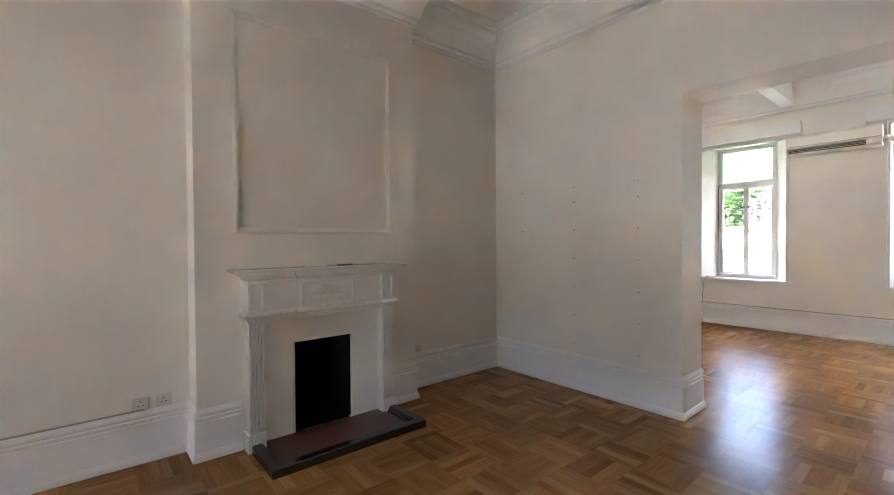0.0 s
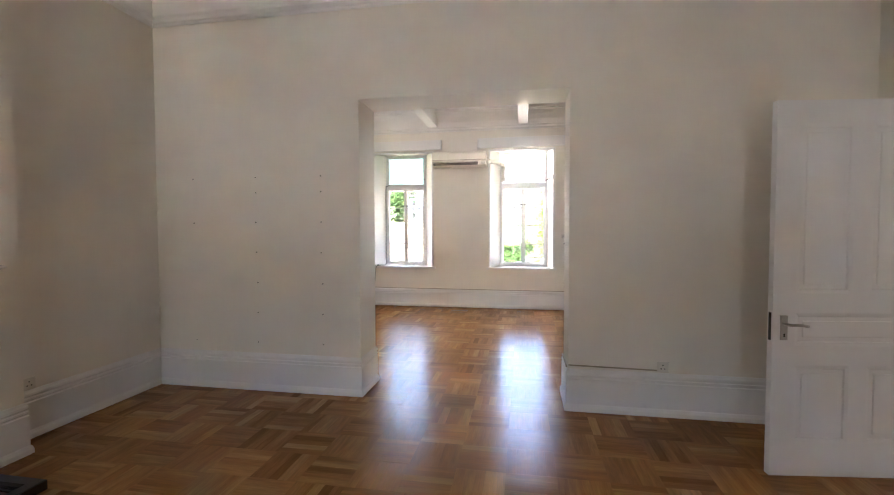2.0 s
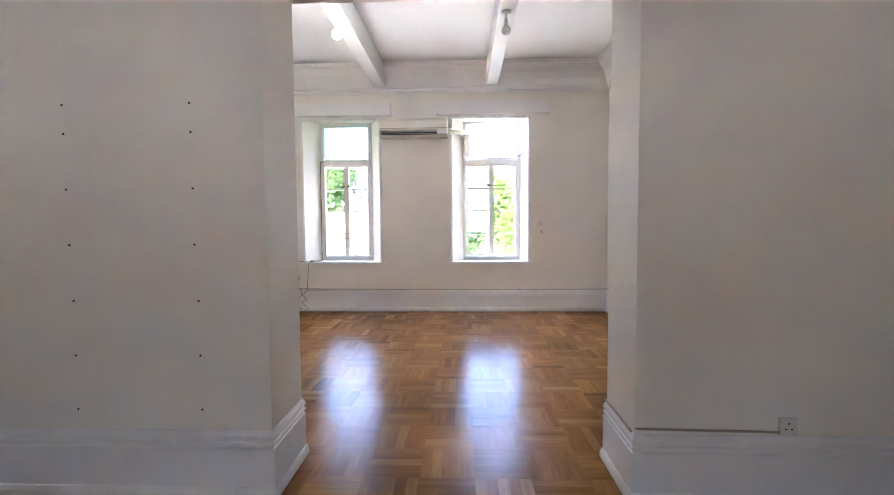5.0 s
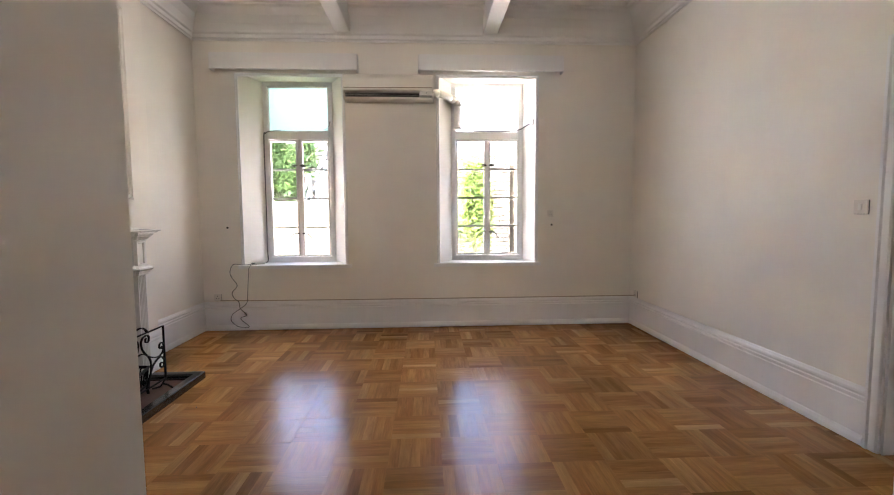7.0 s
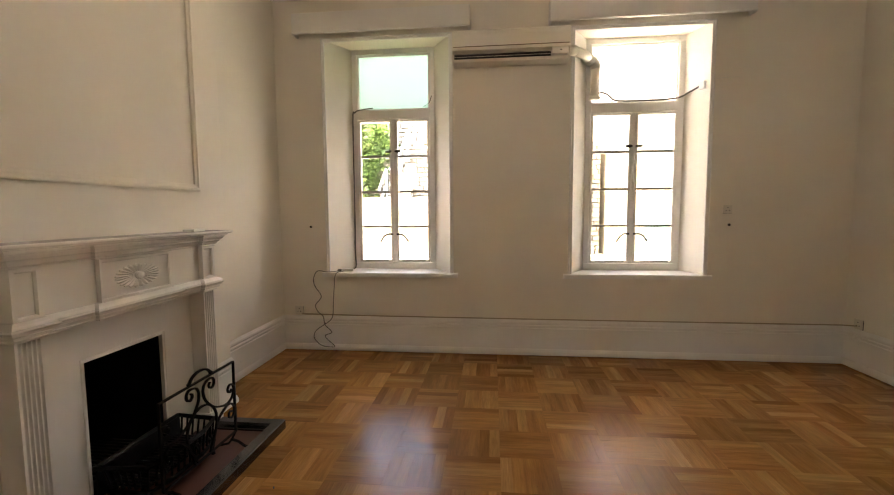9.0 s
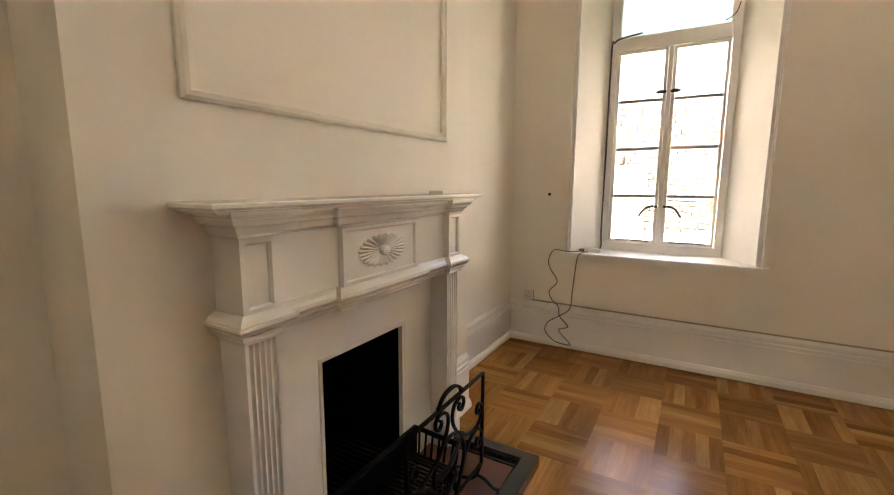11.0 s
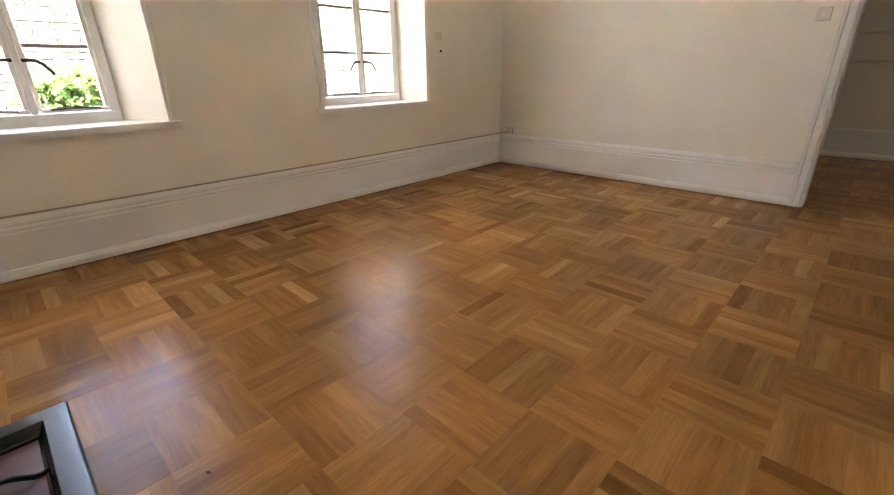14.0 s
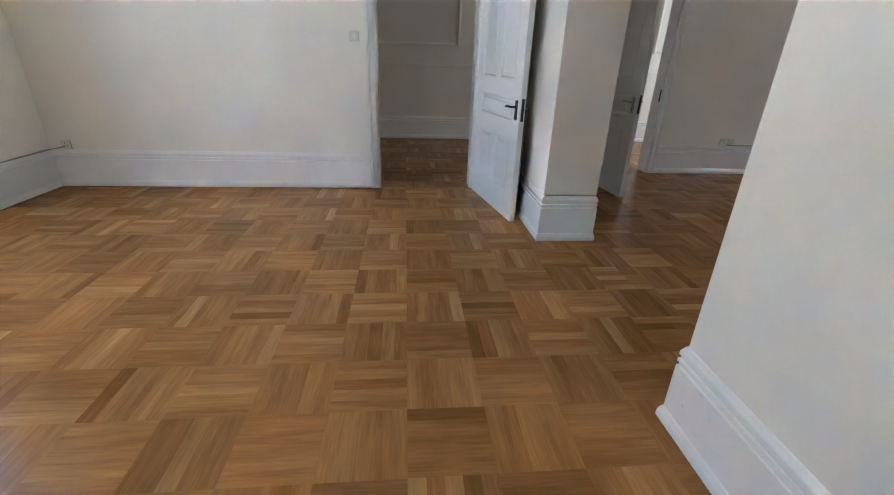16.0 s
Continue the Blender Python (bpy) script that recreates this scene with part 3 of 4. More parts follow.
# ---- fireplaces ----
def mantelpiece(m, label):
    """Painted timber mantelpiece; origin at its middle on the floor, room side -y."""
    p = thing("mantelpiece", m, label, "mantelpiece", "matching mantelpieces")
    E0, E1 = 0.6, 0.485
    part("surround", slab_wall(bmesh.new(), "y", -0.016, 0.0, -E1, E1, 0, 0.945, [(-0.24, 0.24, 0.0, 0.715)]), M_MANTEL, p)
    bm = sweep(bmesh.new(), [(0.02, 0.0), (0.02, 0.001), (0.017, 0.004), (0.014, 0.002), (0.003, 0.002), (0.0, 0.001), (0.0, 0.0)], [(0.24, 0.0), (0.24, 0.715), (-0.24, 0.715), (-0.24, 0.0)], False, Matrix(((1, 0, 0, 0), (0, 0, -1, -0.016), (0, 1, 0, 0), (0, 0, 0, 1))))
    part("opening_bead", bm, M_MANTEL, p)
    for s in (-1, 1):
        # fluted pilaster: grooves run up its face
        pts, n = [], 5
        lo, hi = E1 + 0.004, E0 - 0.004
        step = (hi - lo - 0.016) / n
        pts.append((lo, 0.0))
        pts.append((lo, -0.108))
        for k in range(n):
            a = lo + 0.008 + k * step
            pts += [(a + 0.0025, -0.108), (a + 0.0045, -0.099), (a + step * 0.5, -0.092), (a + step - 0.0045, -0.099), (a + step - 0.0025, -0.108)]
        pts += [(hi, -0.108), (hi, 0.0)]
        pts = [(s * x, y) for x, y in pts]
        pil = part("pilaster", prism(bmesh.new(), pts, 0.13, 0.945), M_MANTEL, p)
        a, b = sorted((s * E1, s * (E0 + 0.012)))
        part("plinth", boxed(a, b, -0.12, 0, 0, 0.13, 0.004), M_MANTEL, pil)
        a, b = sorted((s * E1, s * E0))
        blk = part("end_block", boxed(a, b, -0.104, 0, 0.99, 1.205), M_MANTEL, p)
        bm = bmesh.new()
        sweep(bm, [(0.0, 0.0), (0.0, 0.014), (0.018, 0.014), (0.024, 0.006), (0.024, 0.0)], [(a, 0.99), (a, 1.205), (b, 1.205), (b, 0.99)], True, Matrix(((1, 0, 0, 0), (0, 0, -1, -0.104), (0, 1, 0, 0), (0, 0, 0, 1))))
        part("block_moulding", bm, M_MANTEL, blk)
    part("frieze", boxed(-E1, E1, -0.09, 0, 0.945, 1.272), M_MANTEL, p)
    tab = part("tablet", boxed(-0.222, 0.222, -0.106, -0.09, 0.995, 1.2, 0.002), M_MANTEL, p)
    bm = sweep(bmesh.new(), [(0.0, 0.0), (0.0, 0.009), (0.012, 0.009), (0.018, 0.003), (0.018, 0.0)], [(-0.222, 0.997), (-0.222, 1.198), (0.222, 1.198), (0.222, 0.997)], True, Matrix(((1, 0, 0, 0), (0, 0, -1, -0.106), (0, 1, 0, 0), (0, 0, 0, 1))))
    part("tablet_moulding", bm, M_MANTEL, tab)
    # oval fan rosette of radiating petals
    bm = bmesh.new()
    petals, rx, rz = 24, 0.138, 0.06
    for k in range(petals):
        a0, a1 = 2 * math.pi * k / petals, 2 * math.pi * (k + 1) / petals
        am = (a0 + a1) / 2

        def at(a, r, y):
            return bm.verts.new((rx * r * math.cos(a), y, 1.097 + rz * r * math.sin(a)))

        i0, i1, o0, o1 = at(a0, 0.18, -0.108), at(a1, 0.18, -0.108), at(a0, 0.93, -0.107), at(a1, 0.93, -0.107)
        im, om, tip, base = at(am, 0.18, -0.112), at(am, 0.8, -0.117), at(am, 1.03, -0.112), at(am, 1.03, -0.106)
        for face in ((i0, im, om, o0), (im, i1, o1, om), (o0, om, tip), (om, o1, tip), (o0, tip, base), (tip, o1, base)):
            bm.faces.new(face)
    lathe(bm, [(0.026, 0.106), (0.026, 0.118), (0.021, 0.126), (0.01, 0.13), (0.002, 0.131)], Matrix.Translation((0, 0, 1.097)) @ Matrix.Rotation(radians(90), 4, "X") @ Matrix.Diagonal((1, 0.8, 1, 1)), 18)
    bmesh.ops.remove_doubles(bm, verts=bm.verts, dist=0.0002)
    part("rosette", bm, M_MANTEL, tab, "carved oval fan rosette")
    path = [(-E0, 0), (-E0, -0.117), (-E1, -0.117), (-E1, -0.09), (-0.235, -0.09), (-0.235, -0.11), (0.235, -0.11), (0.235, -0.09), (E1, -0.09), (E1, -0.117), (E0, -0.117), (E0, 0)]
    cor = [(-0.02, 1.2), (0.003, 1.2), (0.006, 1.204), (0.003, 1.208), (0.001, 1.2085), (0.001, 1.211), (0.008, 1.212), (0.013, 1.219), (0.02, 1.229), (0.027, 1.235), (0.024, 1.2355), (0.024, 1.238), (0.034, 1.239), (0.037, 1.246), (0.042, 1.252), (0.045, 1.258), (0.042, 1.2585), (0.042, 1.262), (0.05, 1.263), (0.05, 1.274), (-0.02, 1.274)]
    part("cornice_moulding", sweep(bmesh.new(), cor, path), M_MANTEL, p)
    mid = [(-0.02, 0.916), (0.004, 0.916), (0.007, 0.925), (0.005, 0.926), (0.005, 0.93), (0.014, 0.931), (0.018, 0.943), (0.015, 0.944), (0.015, 0.948), (0.026, 0.949), (0.03, 0.957), (0.037, 0.965), (0.037, 0.973), (0.031, 0.974), (0.031, 0.977), (0.022, 0.987), (0.006, 0.997), (-0.02, 1.0)]
    part("lower_moulding", sweep(bmesh.new(), mid, path), M_MANTEL, p)
    shelf = [(-0.1, 1.268), (0.008, 1.268), (0.014, 1.274), (0.02, 1.275), (0.02, 1.279), (0.03, 1.28), (0.035, 1.285), (0.035, 1.293), (0.031, 1.297), (-0.1, 1.297)]
    bm = sweep(bmesh.new(), shelf, [(-0.672, 0), (-0.672, -0.152), (0.672, -0.152), (0.672, 0)])
    box(bm, -0.6, 0.6, -0.08, 0, 1.2745, 1.2968)
    part("shelf", bm, M_MANTEL, p)
    return p


def hearth(m, label):
    h = thing("hearth", m, label, "hearth", "fireplace hearths")
    W, D, K, Z = 0.6, 0.56, 0.092, 0.06
    prof = [(0, 0.0), (0, Z - 0.006), (-0.006, Z), (-0.066, Z), (-0.078, Z - 0.014), (-0.084, Z - 0.03), (-K, Z - 0.034), (-K, 0.0)]
    full = [(-W, -0.13), (-W, -D), (W, -D), (W, -0.13)]
    part("kerb", sweep(bmesh.new(), prof, full), M_SLATE, h, "black painted stone kerb, chipped")
    part("hearth_slab", boxed(-W + K + 0.001, W - K - 0.001, -D + K, -0.114, 0, 0.018, 0.001), M_TILE, h, "red-brown hearth slab")
    part("hearth_bed", boxed(-0.478, 0.478, -0.113, -0.017, 0, 0.016), M_TILE, h)
    return h


C_A, C_B = 1.725, 6.6
mantelpiece(pose(C_A, BREAST, 0), "white painted timber mantelpiece with fluted pilasters and rosette")
mantelpiece(pose(C_B, BREAST, 0), "white painted timber mantelpiece with fluted pilasters and rosette")
hearth(pose(C_A + 0.01, BREAST, 0), "red-brown tiled hearth with a black raised kerb")
hearth(pose(C_B - 0.005, BREAST, 0), "red-brown tiled hearth with a black raised kerb")

# wall panels above the mantels
for x0, x1 in ((1.065, 2.375), (5.945, 7.245)):
    bm = sweep(bmesh.new(), [(0.0, 0.0), (0.0, 0.012), (0.008, 0.02), (0.02, 0.022), (0.026, 0.014), (0.042, 0.01), (0.045, 0.0)], [(x0, 1.55), (x0, 3.13), (x1, 3.13), (x1, 1.55)], True, Matrix(((1, 0, 0, 0), (0, 0, -1, BREAST), (0, 1, 0, 0), (0, 0, 0, 1))))
    structure("panel_moulding", bm, M_WALL, "painted rectangular wall panel moulding", "moulding")


# ---- air conditioner and its pipes ----
def extrude_y(bm, profile, y0, y1):
    """Profile points (x, z) carried along y."""
    a = [bm.verts.new((x, y0, z)) for x, z in profile]
    b = [bm.verts.new((x, y1, z)) for x, z in profile]
    k = len(profile)
    bm.faces.new(a)
    bm.faces.new(b)
    for i in range(k):
        bm.faces.new((a[i], a[(i + 1) % k], b[(i + 1) % k], b[i]))
    return bm


ac = thing("air_conditioner", pose(EAST, 1.55, 2.765), "ivory split air conditioner mounted on the wall between windows", "air conditioner")
body = [(0, 0.0), (-0.06, 0.0), (-0.13, 0.012), (-0.15, 0.03), (-0.125, 0.036), (-0.12, 0.085), (-0.192, 0.095), (-0.198, 0.115), (-0.2, 0.125), (-0.2, 0.225), (-0.19, 0.262), (-0.165, 0.28), (-0.12, 0.288), (0, 0.288)]
part("body", extrude_y(bmesh.new(), body, -0.522, 0.522), M_AC, ac)
part("grille_line", boxed(-0.2025, -0.196, -0.515, 0.515, 0.119, 0.125), M_SLOT, ac, "brown trim line")
part("outlet", boxed(-0.135, -0.118, -0.36, 0.51, 0.037, 0.083), M_DARK, ac, "dark air outlet slot")
for z, o in ((0.05, -0.150), (0.069, -0.165)):
    bm = boxed(-0.012, 0.012, -0.43, 0.43, -0.0015, 0.0015)
    bm.transform(Matrix.Translation((o, 0.075, z)) @ Matrix.Rotation(radians(-20), 4, "Y"))
    part("louvre", bm, M_AC, ac)
part("display", boxed(-0.192, -0.12, -0.51, -0.365, 0.036, 0.092, 0.003), M_PLASTIC, ac, "pale indicator panel")
part("indicator", boxed(-0.1935, -0.192, -0.45, -0.435, 0.062, 0.07), M_DARK, ac)
part("end_cap", boxed(-0.192, 0, 0.522, 0.526, 0.0, 0.28, 0.001), M_AC, ac)
part("end_cap", boxed(-0.192, 0, -0.526, -0.522, 0.0, 0.28, 0.001), M_AC, ac)

trunk = thing("pipe_trunking", pose(0, 0, 0), "ivory plastic pipe trunking running into the window reveal", "trunking")


def duct(points, w):
    """Square duct with rounded turns."""
    return tube(bmesh.new(), points, w, 12)


part("elbow", duct([(8.73, 1.035, 2.855), (8.73, 1.0, 2.86), (8.75, 0.965, 2.862)], 0.048), M_AC, trunk, smooth=True)
part("duct", duct([(8.74, 0.985, 2.862), (8.90, 0.845, 2.868), (9.02, 0.79, 2.87)], 0.042), M_AC, trunk, smooth=True)
part("elbow", duct([(8.99, 0.815, 2.87), (9.06, 0.765, 2.872), (9.085, 0.73, 2.868), (9.09, 0.708, 2.84), (9.09, 0.705, 2.79)], 0.052), M_AC, trunk, smooth=True)
part("duct", duct([(9.09, 0.705, 2.80), (9.09, 0.707, 2.6), (9.092, 0.712, 2.515)], 0.045), M_AC, trunk, smooth=True)
part("joint", boxed(9.045, 9.138, 0.655, 0.762, 2.505, 2.53, 0.005), M_AC, trunk)


def cable(name, points, radius, mat, label, smooth_steps=6):
    """A cable through points, rounded by a Catmull-Rom curve."""
    pts = [Vector(p) for p in points]
    ext = [pts[0] * 2 - pts[1], *pts, pts[-1] * 2 - pts[-2]]
    out = []
    for i in range(1, len(ext) - 2):
        p0, p1, p2, p3 = ext[i - 1:i + 3]
        for s in range(smooth_steps):
            t = s / smooth_steps
            out.append(0.5 * (2 * p1 + (p2 - p0) * t + (2 * p0 - 5 * p1 + 4 * p2 - p3) * t * t + (3 * p1 - p0 - 3 * p2 + p3) * t ** 3))
    out.append(pts[-1])
    ob = finish(name, tube(bmesh.new(), out, radius, 6), mat, True)
    return tagged(ob, label, "cable")


cable("cable", [(9.09, 0.70, 2.56), (9.10, 0.63, 2.57), (9.11, 0.57, 2.545), (9.115, 0.5, 2.495), (9.115, 0.3, 2.487), (9.115, 0.05, 2.49), (9.11, -0.1, 2.505), (9.05, -0.17, 2.54), (8.95, -0.215, 2.56)], 0.009, M_CABLE, "grey cable along the window transom")
j = tagged(finish("junction_box", boxed(-0.03, 0.03, -0.012, 0.012, -0.035, 0.035, 0.004), M_PLASTIC), "small white junction box on the window reveal", "junction box")
j.matrix_world = pose(8.92, -0.22, 2.56, 0, 0, 20)
cable("cable", [(8.796, -0.285, 2.58), (8.797, -0.4, 2.59), (8.797, -0.5, 2.588)], 0.003, M_PLASTIC, "thin white cable on the wall")
cable("cable", [(9.09, 2.95, 2.49), (9.1, 3.1, 2.475), (9.105, 3.15, 2.45), (9.1, 3.17, 2.38), (9.1, 3.172, 1.6), (9.098, 3.175, 1.0), (9.09, 3.17, 0.83), (9.02, 3.2, 0.812)], 0.0065, M_CABLE, "dark cable clipped up the window frame")
cable("cable", [(9.1, 2.42, 2.49), (9.1, 2.36, 2.53), (9.1, 2.335, 2.6)], 0.004, M_CABLE, "dark cable end at the top light")
WIRE = [(180, 470), (130, 462), (95, 468), (74, 500), (80, 530), (108, 570), (80, 605), (92, 632), (118, 650), (124, 682), (155, 713), (122, 730), (166, 768), (150, 779), (105, 766), (72, 738), (80, 708), (118, 684), (158, 655), (165, 600), (172, 530), (182, 478), (200, 470)]
pts = []
for k, (u, v) in enumerate(WIRE):
    z = (790 - v) / 392
    out = 0.045 if z > 0.36 else 0.055
    pts.append((EAST - out - 0.004 * math.sin(k), 3.455 - (u - 100) / 453, max(z, 0.045)))
pts[0], pts[-1] = (EAST + 0.06, 3.27, 0.812), (EAST + 0.06, 3.22, 0.812)
pts[1] = (EAST - 0.035, 3.36, 0.812)
cable("cable", pts, 0.0042, M_CABLE, "grey cable hanging in loops from the window board")
adapter = thing("power_adapter", pose(EAST + 0.09, 3.2, 0.803, 0, 0, 15), "small cream power adapter on the window board", "adapter")
part("case", boxed(-0.03, 0.03, -0.06, 0.06, 0, 0.03, 0.006), M_PLASTIC, adapter)
part("plug", boxed(-0.02, 0.02, 0.06, 0.1, 0.004, 0.024, 0.004), M_CABLE, adapter)
cable("cable", [(EAST - 0.012, 3.66, 0.372), (EAST - 0.014, 2.8, 0.364), (EAST - 0.014, 1.5, 0.36), (EAST - 0.014, 0.2, 0.358), (EAST - 0.014, -1.3, 0.358), (EAST - 0.03, -1.42, 0.362), (8.72, RIGHT_B + 0.014, 0.372), (8.66, RIGHT_B + 0.014, 0.385)], 0.0065, M_WIRE, "beige cable along the top of the skirting")
cable("cable", [(PART_A - 0.012, -0.05, 0.388), (PART_A - 0.012, -0.3, 0.384), (PART_A - 0.012, -0.74, 0.378)], 0.006, M_WIRE, "beige cable along the top of the skirting")
cable("cable", [(0.55, LEFT - 0.012, 0.362), (0.2, LEFT - 0.014, 0.362), (-1.0, LEFT - 0.014, 0.36), (-2.5, LEFT - 0.014, 0.36)], 0.006, M_WIRE, "beige cable along the top of the skirting")
cable("cable", [(1.38, RIGHT_A + 0.013, 0.366), (1.0, RIGHT_A + 0.013, 0.362), (0.4, RIGHT_A + 0.013, 0.36)], 0.006, M_WIRE, "beige cable along the top of the skirting")
cable("cable", [(PART_B - 0.01, OPEN[0] - 0.0 + 0.012, 0.366), (4.2, OPEN[0] + 0.012, 0.368), (PART_A + 0.01, OPEN[0] + 0.012, 0.366)], 0.006, M_WIRE, "beige cable along the top of the skirting")


# ---- sockets and switches ----
def socket(x, y, z, turn, label, size=0.086, kind="socket", dark=True):
    """Wall plate facing -y before the turn."""
    s = thing("wall_" + kind, pose(x, y, z, 0, 0, turn), label, kind)
    h = size / 2
    plate_s = part("plate", boxed(-h, h, -0.012, -0.003, -h, h, 0.003), M_SOCKET, s)
    # dark sliver at right and bottom, the plate's shadow edge put into colour
    part("shadow_edge", boxed(-h + 0.002, h + 0.0015, -0.003, 0, -h - 0.0015, h - 0.002), M_BRONZE, s)
    if kind == "switch":
        part("rocker", boxed(-0.012, 0.012, -0.018, -0.012, -0.02, 0.02, 0.002), M_PLASTIC, s)
    elif dark:
        for px, pz in ((0, 0.016), (-0.014, -0.012), (0.014, -0.012)):
            part("pin_hole", boxed(px - 0.004, px + 0.004, -0.0132, -0.012, pz - 0.004, pz + 0.004), M_DARK, s)
    return s


socket(PART_A, -0.785, 0.405, -90, "white plastic wall socket above the skirting")
socket(0.53, LEFT, 0.402, 0, "white plastic wall socket above the skirting")
socket(0.66, LEFT, 0.402, 0, "white plastic wall socket above the skirting")
socket(2.83, LEFT, 0.402, 0, "white plastic wall socket above the skirting")
socket(EAST, 3.69, 0.41, -90, "white plastic wall socket above the skirting")
socket(EAST, -0.43, 1.414, -90, "small white wall plate with a dark centre", 0.075, "outlet")
socket(5.898, RIGHT_B, 1.43, 180, "white plastic light switch beside the doorway", 0.086, "switch")
socket(8.655, RIGHT_B, 0.402, 180, "white plastic wall socket above the skirting")
socket(1.44, RIGHT_A, 0.405, 180, "grey plastic wall socket above the skirting")
socket(1.335, RIGHT_A, 0.4, 180, "white plastic wall socket above the skirting")

# screw holes left in the walls
wall_part = bpy.data.objects["wall_partition"]
wall_e = bpy.data.objects["wall_east"]
for y, z in ((3.458, 2.01), (2.799, 2.01), (2.147, 2.01), (2.798, 1.867), (2.146, 1.867), (3.457, 1.587), (2.8, 1.59), (2.146, 1.59), (2.798, 1.309), (2.147, 1.309), (2.79, 1.024), (2.137, 1.022), (2.793, 0.74), (2.138, 0.742), (2.795, 0.458), (2.138, 0.461), (3.453, 0.455)):
    r = 0.006 if z > 0.6 or y < 3 else 0.004
    part("screw_hole", lathe(bmesh.new(), [(r, 0), (r * 0.8, 0.003), (r * 0.3, 0.004)], Matrix.Translation((PART_A, y, z)) @ Matrix.Rotation(radians(-90), 4, "Y"), 8), M_DARK, wall_part)
for y, z in ((3.54, 1.265), (-0.452, 1.272)):
    part("screw_hole", lathe(bmesh.new(), [(0.013, 0), (0.012, 0.008), (0.004, 0.011)], Matrix.Translation((EAST, y, z)) @ Matrix.Rotation(radians(-90), 4, "Y"), 10), M_BRONZE, wall_e)


# ---- ceiling lamps on the beams ----
def bulb_lamp(x, y, lit):
    lamp = thing("ceiling_lamp", pose(x, y, 3.56), "bare globe bulb in a white holder under the beam" + (", switched on" if lit else ", off"), "lamp", "beam lamps")
    part("rose", lathe(bmesh.new(), [(0.05, 0), (0.05, -0.012), (0.035, -0.022), (0.014, -0.026), (0.012, -0.085), (0.02, -0.09), (0.022, -0.13), (0.018, -0.134)], None, 20), M_PLASTIC, lamp, smooth=True)
    prof = [(0.016, -0.132), (0.02, -0.145)] + [(0.048 * math.sin(a), -0.188 + 0.048 * math.cos(a)) for a in (0.45, 0.8, 1.2, 1.6, 2.0, 2.4, 2.8)] + [(0.002, -0.236)]
    part("bulb", lathe(bmesh.new(), prof, None, 20), M_LIT if lit else M_PLASTIC, lamp, "glowing bulb" if lit else "white opal bulb", True)


M_LIT, nn, ll, bb = material("glowing_bulb")
bb.inputs["Emission Color"].default_value = (1.0, 0.82, 0.66, 1)
bb.inputs["Emission Strength"].default_value = 3.5
bulb_lamp(6.42, 2.09, True)
bulb_lamp(6.42, 0.345, False)


# ---- fire basket and fire screen ----
M_GRATE = painted("worn_grate_iron", (0.012, 0.012, 0.013), 0.3, 90, 0.2, 0.2, 0.3)


def fire_basket(cx, cy, label):
    f = thing("fire_basket", pose(cx, cy, 0.018), label, "fire grate")
    bm = bmesh.new()
    hi = [(-0.27, 0.14), (0.27, 0.14), (0.25, -0.1), (0.1, -0.14), (-0.1, -0.14), (-0.25, -0.1)]
    for z, ring, r in ((0.205, hi, 0.013),):
        tube(bm, [(x, y, z) for x, y in ring], r, 6, True)
    part("rim", bm, M_IRON, f)
    for i in range(20):
        x = -0.228 + i * 0.024
        part("grate_bar", tube(bmesh.new(), [(x, 0.12, 0.105), (x, -0.08, 0.1), (x * 1.02, -0.115, 0.12)], 0.0065, 6), M_GRATE, f)
    for x0, x1, y, count in ((-0.24, 0.24, -0.125, 13), ):
        for i in range(count):
            x = x0 + (x1 - x0) * i / (count - 1)
            yy = -0.1 - 0.04 * (1 - min(abs(x) / 0.25, 1) ** 2)
            part("front_bar", tube(bmesh.new(), [(x, yy, 0.205), (x * 0.98, yy + 0.012, 0.09)], 0.006, 6), M_IRON, f)
    for s in (-1, 1):
        for i in range(6):
            y = -0.07 + i * 0.036
            part("side_bar", tube(bmesh.new(), [(s * 0.262, y, 0.205), (s * 0.235, y * 0.9, 0.09)], 0.006, 6), M_IRON, f)
    part("back_plate", boxed(-0.27, 0.27, 0.128, 0.14, 0.06, 0.2, 0.004), M_IRON, f)
    part("lower_rail", tube(bmesh.new(), [(-0.24, 0.11, 0.075), (0.24, 0.11, 0.075), (0.24, -0.1, 0.075), (0.1, -0.125, 0.075), (-0.1, -0.125, 0.075), (-0.24, -0.1, 0.075)], 0.011, 6, True), M_IRON, f)
    for x, y in ((-0.22, 0.1), (0.22, 0.1), (0.22, -0.09), (-0.22, -0.09)):
        part("leg", tube(bmesh.new(), [(x, y, 0.08), (x * 1.05, y * 1.1, 0.0)], 0.011, 8), M_IRON, f)
    # scrolled front ornament
    part("front_ornament", tube(bmesh.new(), [(0.02 + 0.03 * math.cos(a) * (1 - a / 12), -0.15, 0.14 + 0.04 * math.sin(a) * (1 - a / 12)) for a in [k * 0.5 for k in range(16)]], 0.005, 6), M_IRON, f)


fire_basket(6.6, 3.415, "black cast-iron fire basket with a bar grate")
# bars on the firebox floor behind it
g = thing("hearth_grate", pose(C_B, 3.86, 0.02), "black iron bar grate on the firebox floor", "fire grate")
for i in range(14):
    x = -0.2 + i * 0.031
    part("grate_bar", boxed(x, x + 0.014, -0.16, 0.16, 0.05, 0.07, 0.003), M_IRON, g)
for y in (-0.16, 0.15):
    part("cross_bar", boxed(-0.21, 0.22, y, y + 0.014, 0.0, 0.05, 0.002), M_IRON, g)


